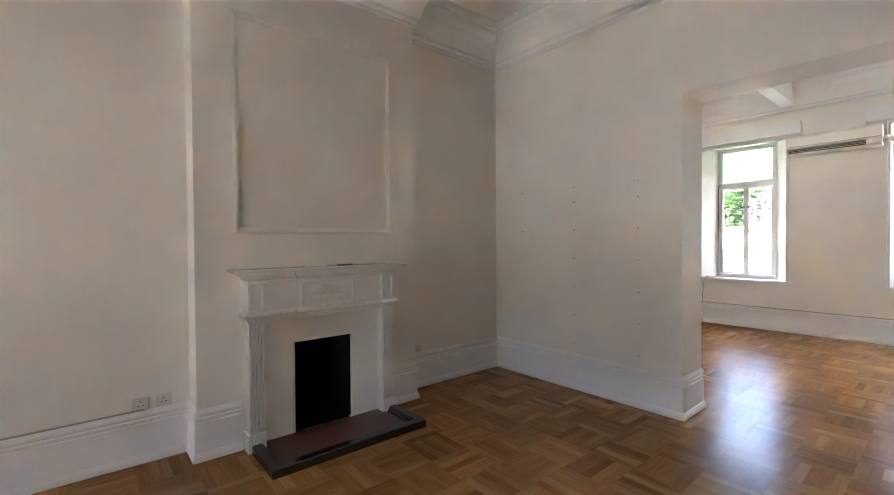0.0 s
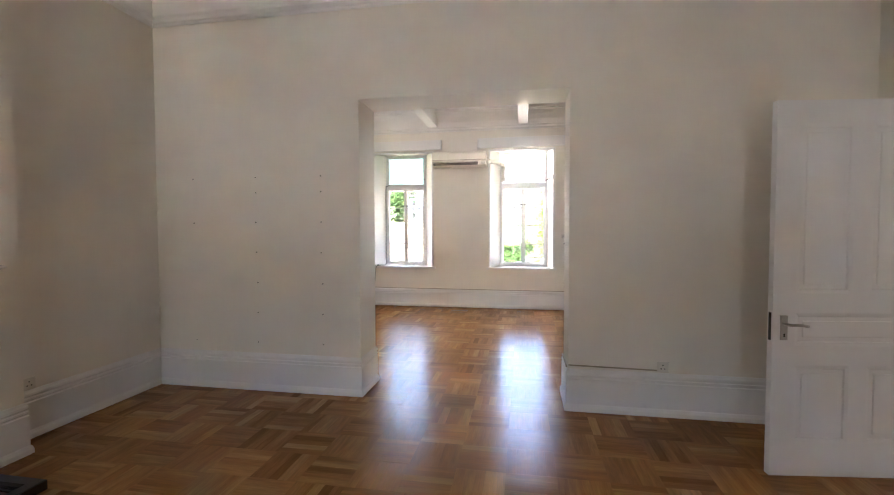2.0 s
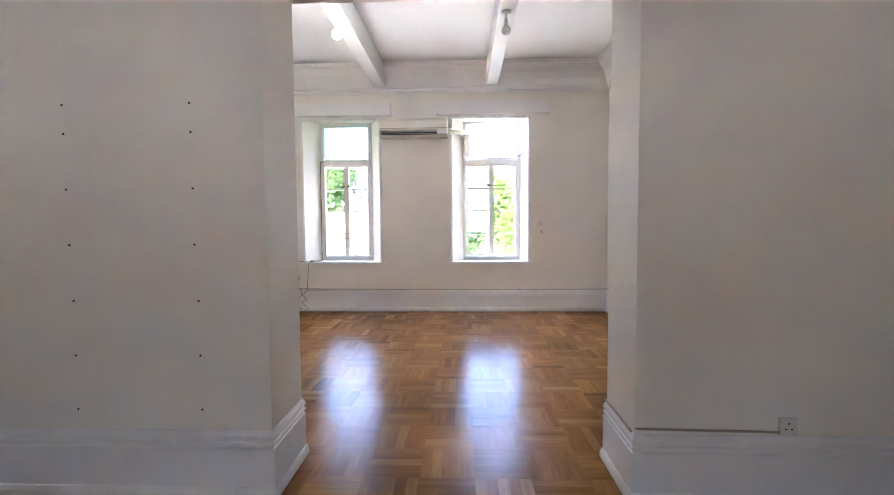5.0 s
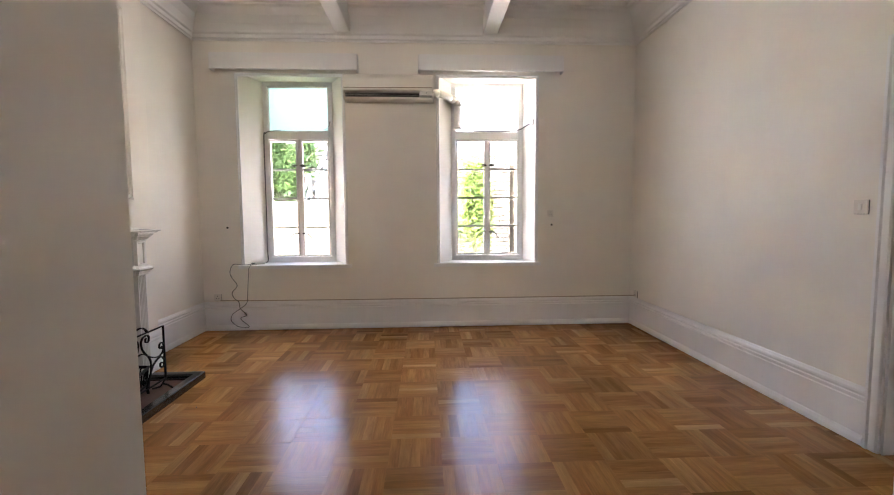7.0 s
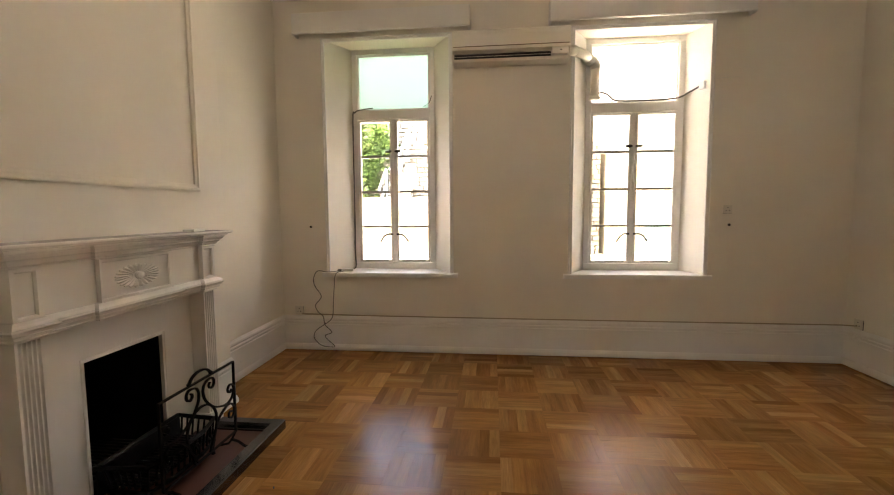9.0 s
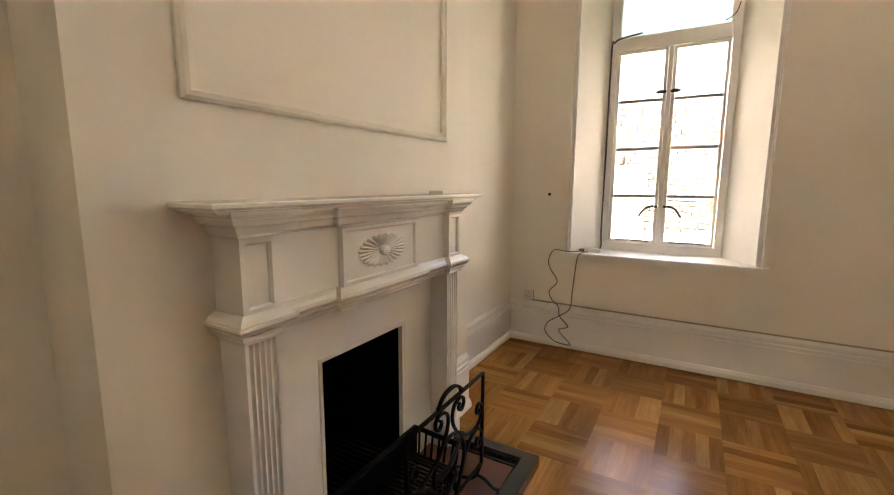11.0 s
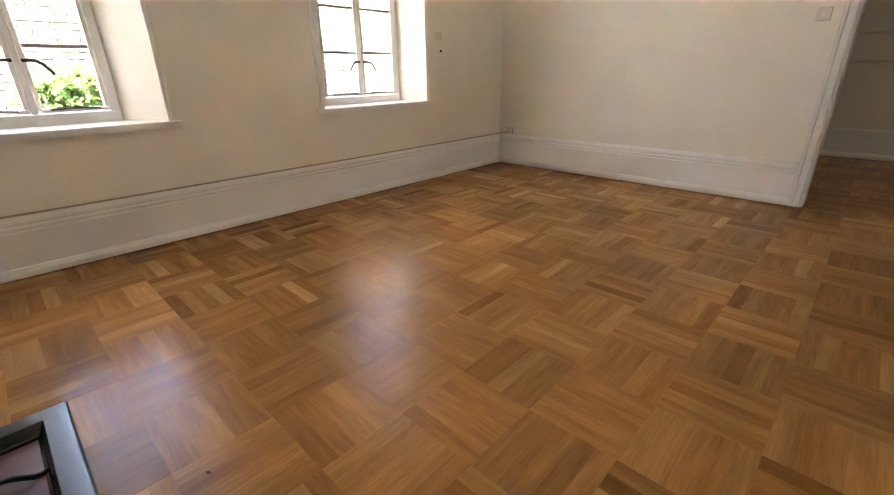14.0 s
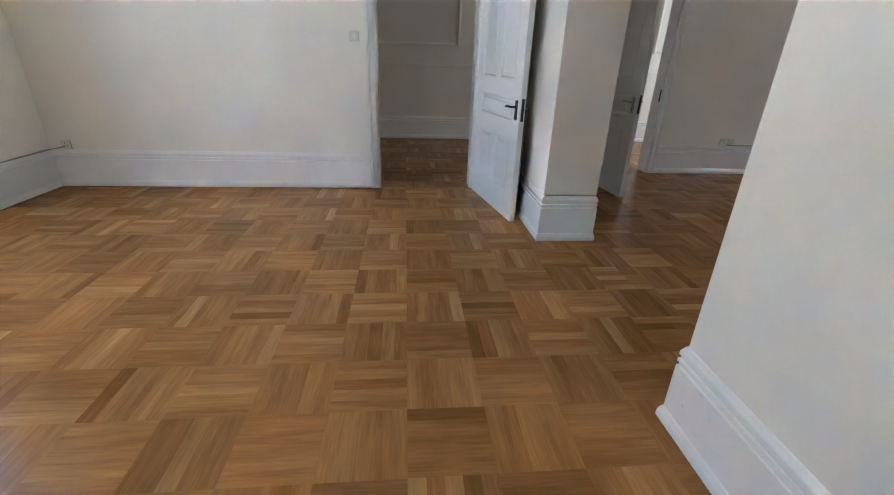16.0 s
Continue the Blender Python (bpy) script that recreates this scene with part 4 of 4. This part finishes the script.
def flat_bar(points, half=0.004, depth=0.008):
    """Wrought flat bar bent in the xz plane."""
    bm = bmesh.new()
    count = len(points)
    rings = []
    for i, (x, z) in enumerate(points):
        a, b = points[max(i - 1, 0)], points[min(i + 1, count - 1)]
        dx, dz = b[0] - a[0], b[1] - a[1]
        s = math.hypot(dx, dz) or 1
        nx, nz = -dz / s * half, dx / s * half
        rings.append([bm.verts.new(p) for p in ((x + nx, -depth, z + nz), (x + nx, depth, z + nz), (x - nx, depth, z - nz), (x - nx, -depth, z - nz))])
    for p, q in zip(rings, rings[1:]):
        for k in range(4):
            bm.faces.new((p[k], p[(k + 1) % 4], q[(k + 1) % 4], q[k]))
    bm.faces.new(rings[0])
    bm.faces.new(rings[-1])
    return bm


def spiral(cx, cz, r0, r1, a0, a1, n=26):
    return [(cx + (r0 + (r1 - r0) * k / n) * math.cos(a0 + (a1 - a0) * k / n), cz + (r0 + (r1 - r0) * k / n) * math.sin(a0 + (a1 - a0) * k / n)) for k in range(n + 1)]


def rounded(points, steps=4):
    """A smooth line through 2D points."""
    ext = [points[0], *points, points[-1]]
    out = []
    for p0, p1, p2, p3 in zip(ext, ext[1:], ext[2:], ext[3:]):
        for k in range(steps):
            t = k / steps
            out.append(tuple(0.5 * (2 * b + (c - a) * t + (2 * a - 5 * b + 4 * c - d) * t * t + (3 * b - a - 3 * c + d) * t ** 3) for a, b, c, d in zip(p0, p1, p2, p3)))
    return out + [points[-1]]


def fire_screen(cx, cy, label):
    f = thing("fire_screen", pose(cx, cy, 0.018), label, "fire screen")
    W, top, low = 0.292, 0.505, 0.075
    part("frame", flat_bar([(-W, low), (-W, top), (W, top), (W, low)], 0.0055, 0.007), M_IRON, f)
    part("arch", flat_bar([(0.085 * math.cos(a), top + 0.052 * math.sin(a)) for a in [math.pi * k / 16 for k in range(17)]], 0.005, 0.007), M_IRON, f)
    part("knob", lathe(bmesh.new(), [(0.004, -0.006), (0.009, 0), (0.009, 0.006), (0.003, 0.012)], Matrix.Translation((0.09, 0, top + 0.008)), 10), M_IRON, f)
    part("knob", lathe(bmesh.new(), [(0.004, -0.006), (0.009, 0), (0.009, 0.006), (0.003, 0.012)], Matrix.Translation((-0.09, 0, top + 0.008)), 10), M_IRON, f)
    for s in (-1, 1):
        def mir(pts):
            return [(s * x, z) for x, z in pts]
        upper = spiral(0.082, 0.452, 0.010, 0.036, -4.4, 2.0) + [(0.035, 0.475), (0.016, 0.44), (0.03, 0.385), (0.085, 0.325), (0.15, 0.292), (0.215, 0.278), (0.265, 0.295), (0.284, 0.335)]
        part("scroll", flat_bar(mir(rounded(upper + spiral(0.252, 0.35, 0.033, 0.010, 0.3, 6.2))), 0.0045, 0.006), M_IRON, f)
        part("scroll", flat_bar(mir(rounded([(0.07, low), (0.095, 0.16), (0.14, 0.228), (0.2, 0.262), (0.25, 0.266), (0.282, 0.235)] + spiral(0.25, 0.205, 0.033, 0.010, 0.3, -6.0))), 0.0045, 0.006), M_IRON, f)
        part("curved_bar", flat_bar(mir(rounded([(0.0, 0.362), (0.045, 0.352), (0.09, 0.318), (0.117, 0.265), (0.11, 0.19), (0.075, 0.12), (0.05, low)])), 0.0045, 0.006), M_IRON, f)
        bm = bmesh.new()
        x = s * (W - 0.045)
        tube(bm, [(s * W, 0, low), (x, 0, 0.045), (x, 0.02, 0.02), (x, 0.08, 0.004)], 0.007, 6)
        tube(bm, [(x, 0, 0.045), (x, -0.04, 0.035), (x, -0.08, 0.008), (x, -0.1, 0.006), (x, -0.115, 0.012)], 0.008, 6)
        part("foot", bm, M_IRON, f)
    part("lower_bar", flat_bar([(-W, low), (W, low)], 0.0045, 0.006), M_IRON, f)


fire_screen(6.668, 3.255, "black wrought-iron fire screen with scrolled bars")

# dark flat screen stored behind the open door
s = thing("stored_screen", pose(4.497, -0.82, 0.0, 0, -1.2, 0), "dark framed mesh screen leaning behind the open door", "screen")
part("frame", slab_wall(bmesh.new(), "x", -0.007, 0.007, -0.3, 0.3, 0, 0.92, [(-0.27, 0.27, 0.03, 0.89)]), M_BROWN, s)
part("mesh_panel", boxed(-0.003, 0.003, -0.27, 0.27, 0.03, 0.89), M_DARK, s)

# odds and ends on the mantel shelves
def leaflet(x, y, z, turn, w, d, h, mat, name, label):
    ob = finish(name, boxed(-w / 2, w / 2, -d / 2, d / 2, 0, h, min(h / 3, 0.003)), mat)
    ob.matrix_world = pose(x, y, z, 0, 0, turn)
    return tagged(ob, label, "clutter")


leaflet(C_A + 0.56, 3.52, 1.297, 12, 0.2, 0.12, 0.012, M_PLASTIC, "paper_stack", "small stack of white papers on the mantel shelf")
leaflet(C_A + 0.57, 3.53, 1.309, -8, 0.12, 0.09, 0.014, M_PLASTIC, "folded_paper", "folded white paper on the mantel shelf")
leaflet(C_A + 0.14, 3.5, 1.297, 3, 0.12, 0.05, 0.012, M_CABLE, "remote_control", "dark slim remote control on the mantel shelf")
leaflet(C_A - 0.1, 3.52, 1.297, -4, 0.16, 0.06, 0.008, M_AC, "envelope", "beige envelope on the mantel shelf")
leaflet(C_B + 0.46, 3.53, 1.297, 6, 0.12, 0.07, 0.016, M_PLASTIC, "paper_stack", "small stack of white papers on the mantel shelf")

# a chip of dark wood left on the floor
chip = finish("wood_chip", prism(bmesh.new(), [(-0.009, -0.002), (0.004, -0.004), (0.01, 0.0), (0.003, 0.005), (-0.006, 0.003)], 0.0, 0.004), M_BROWN)
chip.matrix_world = pose(6.59, 2.825, 0.0003, 0, 0, 35)
tagged(chip, "small dark splinter of wood on the parquet", "debris")

# strike plates on the door casings
for x, y in ((DOOR_B[1] - 0.019, RIGHT_B - 0.03), (DOOR_A[0] + 0.019, RIGHT_A - 0.03)):
    tagged(finish("strike_plate", boxed(x - 0.001, x + 0.001, y - 0.014, y + 0.014, 0.86, 1.0), M_BRONZE), "dark metal strike plate on the door casing", "strike plate")

# ---- outside ----
def leaf_material(name, dark, light):
    m, n, l, b = material(name)
    rnd = n.new("ShaderNodeNewGeometry").outputs["Random Per Island"]
    l.new(ramp_node(n, l, rnd, [(0.0, dark), (1.0, light)]).outputs["Color"], b.inputs["Base Color"])
    b.inputs["Roughness"].default_value = 0.55
    tr = n.new("ShaderNodeBsdfTranslucent")
    tr.inputs["Color"].default_value = (light[0] * 1.6, light[1] * 1.6, light[2], 1)
    mx = n.new("ShaderNodeMixShader")
    mx.inputs["Fac"].default_value = 0.5
    l.new(b.outputs[0], mx.inputs[1])
    l.new(tr.outputs[0], mx.inputs[2])
    l.new(mx.outputs[0], n["Material Output"].inputs["Surface"])
    return m


def stone_material(name, dark, light):
    m, n, l, b = material(name)
    rnd = n.new("ShaderNodeNewGeometry").outputs["Random Per Island"]
    co = n.new("ShaderNodeTexCoord").outputs["Object"]
    grain = noise_node(n, l, co, 14, 6)
    c = mix_node(n, l, 0.4, ramp_node(n, l, rnd, [(0.0, dark), (1.0, light)]).outputs["Color"], grain.outputs["Color"], "SOFT_LIGHT")
    l.new(c, b.inputs["Base Color"])
    b.inputs["Roughness"].default_value = 0.9
    bump_node(n, l, b, grain.outputs["Fac"], 0.5, 0.03)
    return m


M_LEAF = leaf_material("shrub_leaf", (0.04, 0.075, 0.025), (0.11, 0.17, 0.06))
M_BAMBOO = leaf_material("yellow_green_leaf", (0.06, 0.1, 0.025), (0.15, 0.19, 0.05))
M_STONE = stone_material("granite_block", (0.16, 0.145, 0.13), (0.3, 0.275, 0.24))
M_STONE_PALE = stone_material("pale_granite_block", (0.2, 0.18, 0.155), (0.32, 0.29, 0.25))
M_BARK = painted("bark", (0.09, 0.065, 0.045), 0.9, 30, 0.6, 0.2)

structure("ground", boxed(-200, 400, -300, 300, -0.5, -0.35), M_PAVE, "pale paved courtyard ground", "ground")


def stone_wall(name, x, y0, y1, z0, z1, mat, label, seed, bh=0.19, bl=0.42):
    """Coursed block wall facing -x."""
    rng = random.Random(seed)
    w = thing(name, pose(x, (y0 + y1) / 2, z0), label, "stone wall")
    part("core", boxed(0.1, 0.5, -(y1 - y0) / 2, (y1 - y0) / 2, 0, z1 - z0), M_STONE, w)
    bm = bmesh.new()
    rows = round((z1 - z0) / bh)
    for r in range(rows):
        y = -(y1 - y0) / 2 - rng.uniform(0, bl)
        while y < (y1 - y0) / 2:
            ln = bl * rng.uniform(0.6, 1.4)
            a, b = max(y, -(y1 - y0) / 2), min(y + ln, (y1 - y0) / 2)
            if b - a > 0.05:
                o = rng.uniform(-0.03, 0.02)
                f, g = 0.02, 0.008
                c = [(0.1, a + g, r * bh + g), (0.1, b - g, r * bh + g), (0.1, b - g, (r + 1) * bh - g), (0.1, a + g, (r + 1) * bh - g)]
                d = [(o, a + g + f, r * bh + g + f), (o, b - g - f, r * bh + g + f), (o, b - g - f, (r + 1) * bh - g - f), (o, a + g + f, (r + 1) * bh - g - f)]
                back, front = [bm.verts.new(p) for p in c], [bm.verts.new(p) for p in d]
                bm.faces.new(front)
                for k in range(4):
                    bm.faces.new((back[k], back[(k + 1) % 4], front[(k + 1) % 4], front[k]))
            y += ln
    blocks = part("block_courses", bm, mat, w)
    tagged(blocks, kind="stuff")
    return w


stone_wall("retaining_wall", 24.0, 5.0, 14.0, -0.35, 6.0, M_STONE, "grey granite retaining wall with coursed blocks", 3)
stone_wall("retaining_wall", 22.6, -2.6, 4.9, -0.35, 4.0, M_STONE_PALE, "pale granite retaining wall in bright light", 4)
tagged(finish("parapet", boxed(21.0, 21.25, 4.0, 14.0, -0.35, 1.98, 0.02), M_RENDER), "cream rendered low wall in front of the stone wall", "wall")
tagged(finish("wall_coping", boxed(22.5, 23.2, -2.6, 4.9, 4.001, 4.15, 0.02), M_STONE), "grey stone coping on the retaining wall", "coping")


def shrub(name, x, y, z, sx, sy, sz, count, leaf, mat, label, seed, long_leaf=1.0):
    """Limbs with many small leaves in uneven clumps."""
    rng = random.Random(seed)
    t = thing(name, pose(x, y, z), label, "shrub")
    bm = bmesh.new()
    clumps = []
    for k in range(9):
        cx, cy, cz = rng.uniform(-sx, sx), rng.uniform(-sy, sy), rng.uniform(0.35, 1) * sz
        clumps.append((cx, cy, cz, rng.uniform(0.3, 0.55)))
        tube(bm, [(cx * 0.1, cy * 0.1, 0), (cx * 0.4, cy * 0.35, cz * 0.4), (cx, cy, cz)], 0.025, 5)
    part("limbs", bm, M_BARK, t)
    bm = bmesh.new()
    for k in range(count):
        cx, cy, cz, r = rng.choice(clumps)
        p = Vector((cx + rng.gauss(0, 0.5 * r * sx), cy + rng.gauss(0, 0.55 * r * sy), cz + rng.gauss(0, 0.4 * r * sz)))
        if p.z < 0.02:
            p.z = 0.02 + rng.random() * 0.2
        e = Euler((rng.uniform(-0.9, 0.9), rng.uniform(-0.9, 0.9), rng.uniform(0, 6.28))).to_matrix()
        l = leaf * rng.uniform(0.6, 1.3)
        w = l * 0.3 / long_leaf
        bm.faces.new([bm.verts.new(p + e @ Vector(q)) for q in ((0, 0, 0), (l * 0.45, w, 0.1 * l), (l, 0, -0.1 * l), (l * 0.45, -w, 0.1 * l))])
    tagged(part("foliage", bm, mat, t), kind="stuff")


shrub("shrub", 23.3, 7.55, 1.9, 0.5, 1.15, 3.4, 5500, 0.3, M_LEAF, "leafy green shrub against the stone wall", 11)
shrub("shrub", 23.2, 9.4, 1.9, 0.5, 1.4, 3.6, 4200, 0.3, M_LEAF, "leafy green shrub against the stone wall", 12)
shrub("bamboo_clump", 21.2, -0.95, -0.35, 0.35, 0.55, 3.3, 3600, 0.3, M_BAMBOO, "yellow-green bamboo clump before a pale wall", 13, 1.8)
shrub("hedge", 21.4, 0.9, -0.35, 0.4, 1.1, 1.3, 3600, 0.2, M_LEAF, "low green hedge at the foot of a wall", 14)

# stair up the bank, with rails
steps = thing("garden_stair", pose(22.2, 5.7, -0.35), "stone garden stair climbing beside the wall", "stair")
for k in range(18):
    part("step", boxed(0.2 * k, 0.2 * k + 0.22, -0.5 - 0.055 * k, 0.35 - 0.055 * k, 0 if k == 0 else 2.1 + 0.18 * (k - 1), 2.28 + 0.18 * k), M_STONE_PALE, steps)
rail = thing("stair_rail", pose(21.9, 5.95, 2.2), "pale blue metal stair railing", "railing")
RAIL_RUN = (1.2, -0.95, 2.9)
for h in (0.35, 0.95):
    part("rail_bar", tube(bmesh.new(), [(0, -0.1, h), (0.02, -0.28, h + 0.02), (0.02 + RAIL_RUN[0], -0.28 + RAIL_RUN[1], h + RAIL_RUN[2])], 0.05, 8), M_RAIL, rail)
    part("rail_bar", tube(bmesh.new(), [(-0.05, 0.32, h - 0.85), (0.0, 0.0, h)], 0.05, 8), M_RAIL, rail)
for k in range(5):
    q = k / 4
    x, y, z = 0.02 + RAIL_RUN[0] * q, -0.28 + RAIL_RUN[1] * q, RAIL_RUN[2] * q
    part("post", tube(bmesh.new(), [(x, y, z - 0.15), (x, y, z + 0.97)], 0.04, 8), M_RAIL, rail)
part("post", tube(bmesh.new(), [(0, 0, -0.5), (0, 0, 0.95)], 0.04, 8), M_RAIL, rail)
fence = thing("terrace_fence", pose(25.5, 3.9, 4.15), "pale blue metal fence on the upper terrace", "fence")
for k in range(12):
    part("bar", tube(bmesh.new(), [(0, -1.0 + 0.18 * k, 0), (0, -1.0 + 0.18 * k, 1.1)], 0.015, 6), M_RAIL, fence)
for z in (0.1, 1.05):
    part("rail_bar", tube(bmesh.new(), [(0, -1.05, z), (0, 1.05, z)], 0.022, 6), M_RAIL, fence)
tagged(finish("terrace", boxed(23.21, 40, -2.6, 4.98, -0.35, 4.149), M_PAVE), "pale paved upper terrace behind the retaining wall", "terrace")
tagged(finish("gate_pier", boxed(25.2, 25.7, 4.45, 4.95, 4.15, 6.1, 0.02), M_RENDER), "white rendered gate pier", "pier")

# neighbouring building across the yard
nb = thing("neighbouring_house", pose(19.0, -7.0, -0.35), "cream rendered neighbouring house with shuttered windows", "house")
part("wall", slab_wall(bmesh.new(), "x", 0, 0.3, -5.0, 4.2, 0, 9.0, [(3.1, 3.85, 0.2, 1.55), (0.6, 1.6, 0.9, 2.4), (2.7, 3.5, 3.6, 5.2), (0.4, 1.4, 3.6, 5.2)]), M_RENDER, nb)
part("side_wall", slab_wall(bmesh.new(), "y", 3.9, 4.2, 0.3, 9.0, 0, 9.0), M_RENDER, nb)
part("roof", boxed(-0.4, 9.4, -5.4, 4.6, 9.0, 9.25, 0.02), M_ROOF, nb)
part("canopy", boxed(-0.7, 0, 0.2, 4.2, 2.35, 2.5, 0.02), M_RENDER, nb)
part("string_course", boxed(-0.08, 0, -5, 4.2, 3.1, 3.25, 0.01), M_RENDER, nb)
part("pilaster", boxed(-0.1, 0, 2.35, 2.67, 0, 9.0, 0.01), M_RENDER, nb)
for y0, y1, z0, z1 in ((3.1, 3.85, 0.2, 1.55), (0.6, 1.6, 0.9, 2.4), (2.7, 3.5, 3.6, 5.2), (0.4, 1.4, 3.6, 5.2)):
    win = part("window", slab_wall(bmesh.new(), "x", 0.1, 0.16, y0, y1, z0, z1, [(y0 + 0.06, (y0 + y1) / 2 - 0.03, z0 + 0.06, z1 - 0.06), ((y0 + y1) / 2 + 0.03, y1 - 0.06, z0 + 0.06, z1 - 0.06)]), M_GREEN, nb, "green painted window frame")
    for k in range(7):
        zz = z0 + 0.08 + k * (z1 - z0 - 0.16) / 7
        part("slat", boxed(0.12, 0.14, y0 + 0.06, y1 - 0.06, zz, zz + (z1 - z0) / 12), M_GREEN, win)


# ---- parquet floors ----
TILE, GAP, STRIPS, T0X, T0Y = 0.309, 0.0001, 5, 5.43, 1.665


def strip_geometry(length, width):
    """One floor strip with eased edges, origin at its middle, top at z = 0."""
    x, y, e, d = length / 2 - GAP / 2, width / 2 - GAP / 2, 0.00025, -0.010
    verts = [(-x, -y, d), (x, -y, d), (x, y, d), (-x, y, d), (-x, -y, -e), (x, -y, -e), (x, y, -e), (-x, y, -e), (-x + e, -y + e, 0), (x - e, -y + e, 0), (x - e, y - e, 0), (-x + e, y - e, 0)]
    faces = [(8, 9, 10, 11)]
    for k in range(4):
        j = (k + 1) % 4
        faces += [(4 + k, 4 + j, 8 + j, 8 + k), (k, j, 4 + j, 4 + k)]
    return verts, faces


def uv_by_xy(mesh, coords, name="grain"):
    layer = mesh.uv_layers.new(name=name)
    idx = np.empty(len(mesh.loops), dtype=np.int32)
    mesh.loops.foreach_get("vertex_index", idx)
    layer.data.foreach_set("uv", np.asarray(coords, dtype=np.float32)[idx].ravel())


STRIP_W = TILE / STRIPS
sv, sf = strip_geometry(TILE, STRIP_W)
strip_mesh = bpy.data.meshes.new("parquet_strip")
strip_mesh.from_pydata(sv, [], sf)
uv_by_xy(strip_mesh, [(v[0], v[1]) for v in sv])
strip_mesh.materials.append(M_STRIP)


def parquet(name, x0, x1, y0, y1, near, label):
    """Basket-weave parquet; the strips within the stretch near are parts, the rest one sheet."""
    floor = structure(name, boxed(x0 - 0.3, x1 + 0.3, y0 - 0.3, y1 + 0.3, -0.06, -0.0098), M_SUB, label, "floor")
    rng = random.Random(7)
    joined_v, joined_f, joined_uv, joined_tone = [], [], [], []
    i0, i1 = math.floor((x0 - T0X) / TILE), math.ceil((x1 - T0X) / TILE)
    j0, j1 = math.floor((y0 - T0Y) / TILE), math.ceil((y1 - T0Y) / TILE)
    for i in range(i0, i1):
        for j in range(j0, j1):
            along_x = (i + j) % 2 == 1
            tx, ty = T0X + i * TILE, T0Y + j * TILE
            tilt_x, tilt_y = rng.gauss(0, 0.0026), rng.gauss(0, 0.0026)
            tone = rng.random()
            for k in range(STRIPS):
                o = (k + 0.5) * STRIP_W
                cx, cy = (tx + TILE / 2, ty + o) if along_x else (tx + o, ty + TILE / 2)
                hx, hy = (TILE / 2, STRIP_W / 2) if along_x else (STRIP_W / 2, TILE / 2)
                a0, a1, b0, b1 = max(cx - hx, x0), min(cx + hx, x1), max(cy - hy, y0), min(cy + hy, y1)
                if a1 - a0 < 0.004 or b1 - b0 < 0.004:
                    continue
                whole = a1 - a0 > 2 * hx - 1e-4 and b1 - b0 > 2 * hy - 1e-4
                sx, sy, dz = tilt_x + rng.gauss(0, 0.0009), tilt_y + rng.gauss(0, 0.0009), rng.uniform(-0.00004, 0.0)
                if whole and near[0] <= cx <= near[1] and near[2] <= cy <= near[3]:
                    ob = new("parquet_strip", strip_mesh)
                    ob.matrix_world = Matrix.Translation((cx, cy, dz)) @ Euler((sy, sx, 0)).to_matrix().to_4x4() @ Matrix.Rotation(0 if along_x else math.pi / 2, 4, "Z")
                    ob.parent = floor
                    ob.color = (tone, tone, tone, 1)
                    continue
                mx, my = (a0 + a1) / 2, (b0 + b1) / 2
                length, width = (a1 - a0, b1 - b0) if along_x else (b1 - b0, a1 - a0)
                vs, fs = strip_geometry(length, width)
                base = len(joined_v)
                for vx, vy, vz in vs:
                    px, py = (vx, vy) if along_x else (-vy, vx)
                    joined_v.append((mx + px, my + py, vz + dz - sx * px + sy * py))
                    joined_uv.append((vx, vy))
                    joined_tone.append((tone, tone))
                joined_f += [tuple(base + q for q in f) for f in fs]
    mesh = bpy.data.meshes.new("parquet_rest")
    mesh.from_pydata(joined_v, [], joined_f)
    uv_by_xy(mesh, joined_uv)
    uv_by_xy(mesh, joined_tone, "tone")
    mesh.materials.append(M_STRIPS)
    rest = new("parquet_rest", mesh)
    rest.parent = floor
    tagged(rest, kind="stuff")
    return floor


parquet("floor_1", BACK, PART_A, RIGHT_A, LEFT, (0.9, 3.2, -0.1, 2.3), "glossy brown basket-weave parquet floor")
parquet("floor_2", PART_A, EAST, RIGHT_B, LEFT, (4.5, 6.4, 0.1, 2.3), "glossy brown basket-weave parquet floor")
parquet("floor_3", BACK, EAST, HALL, RIGHT_A, (9, 9, 9, 9), "dark brown basket-weave parquet hall floor")
parquet("floor_4", PART_A, EAST, RIGHT_A, RIGHT_B, (9, 9, 9, 9), "dark brown basket-weave parquet hall floor")
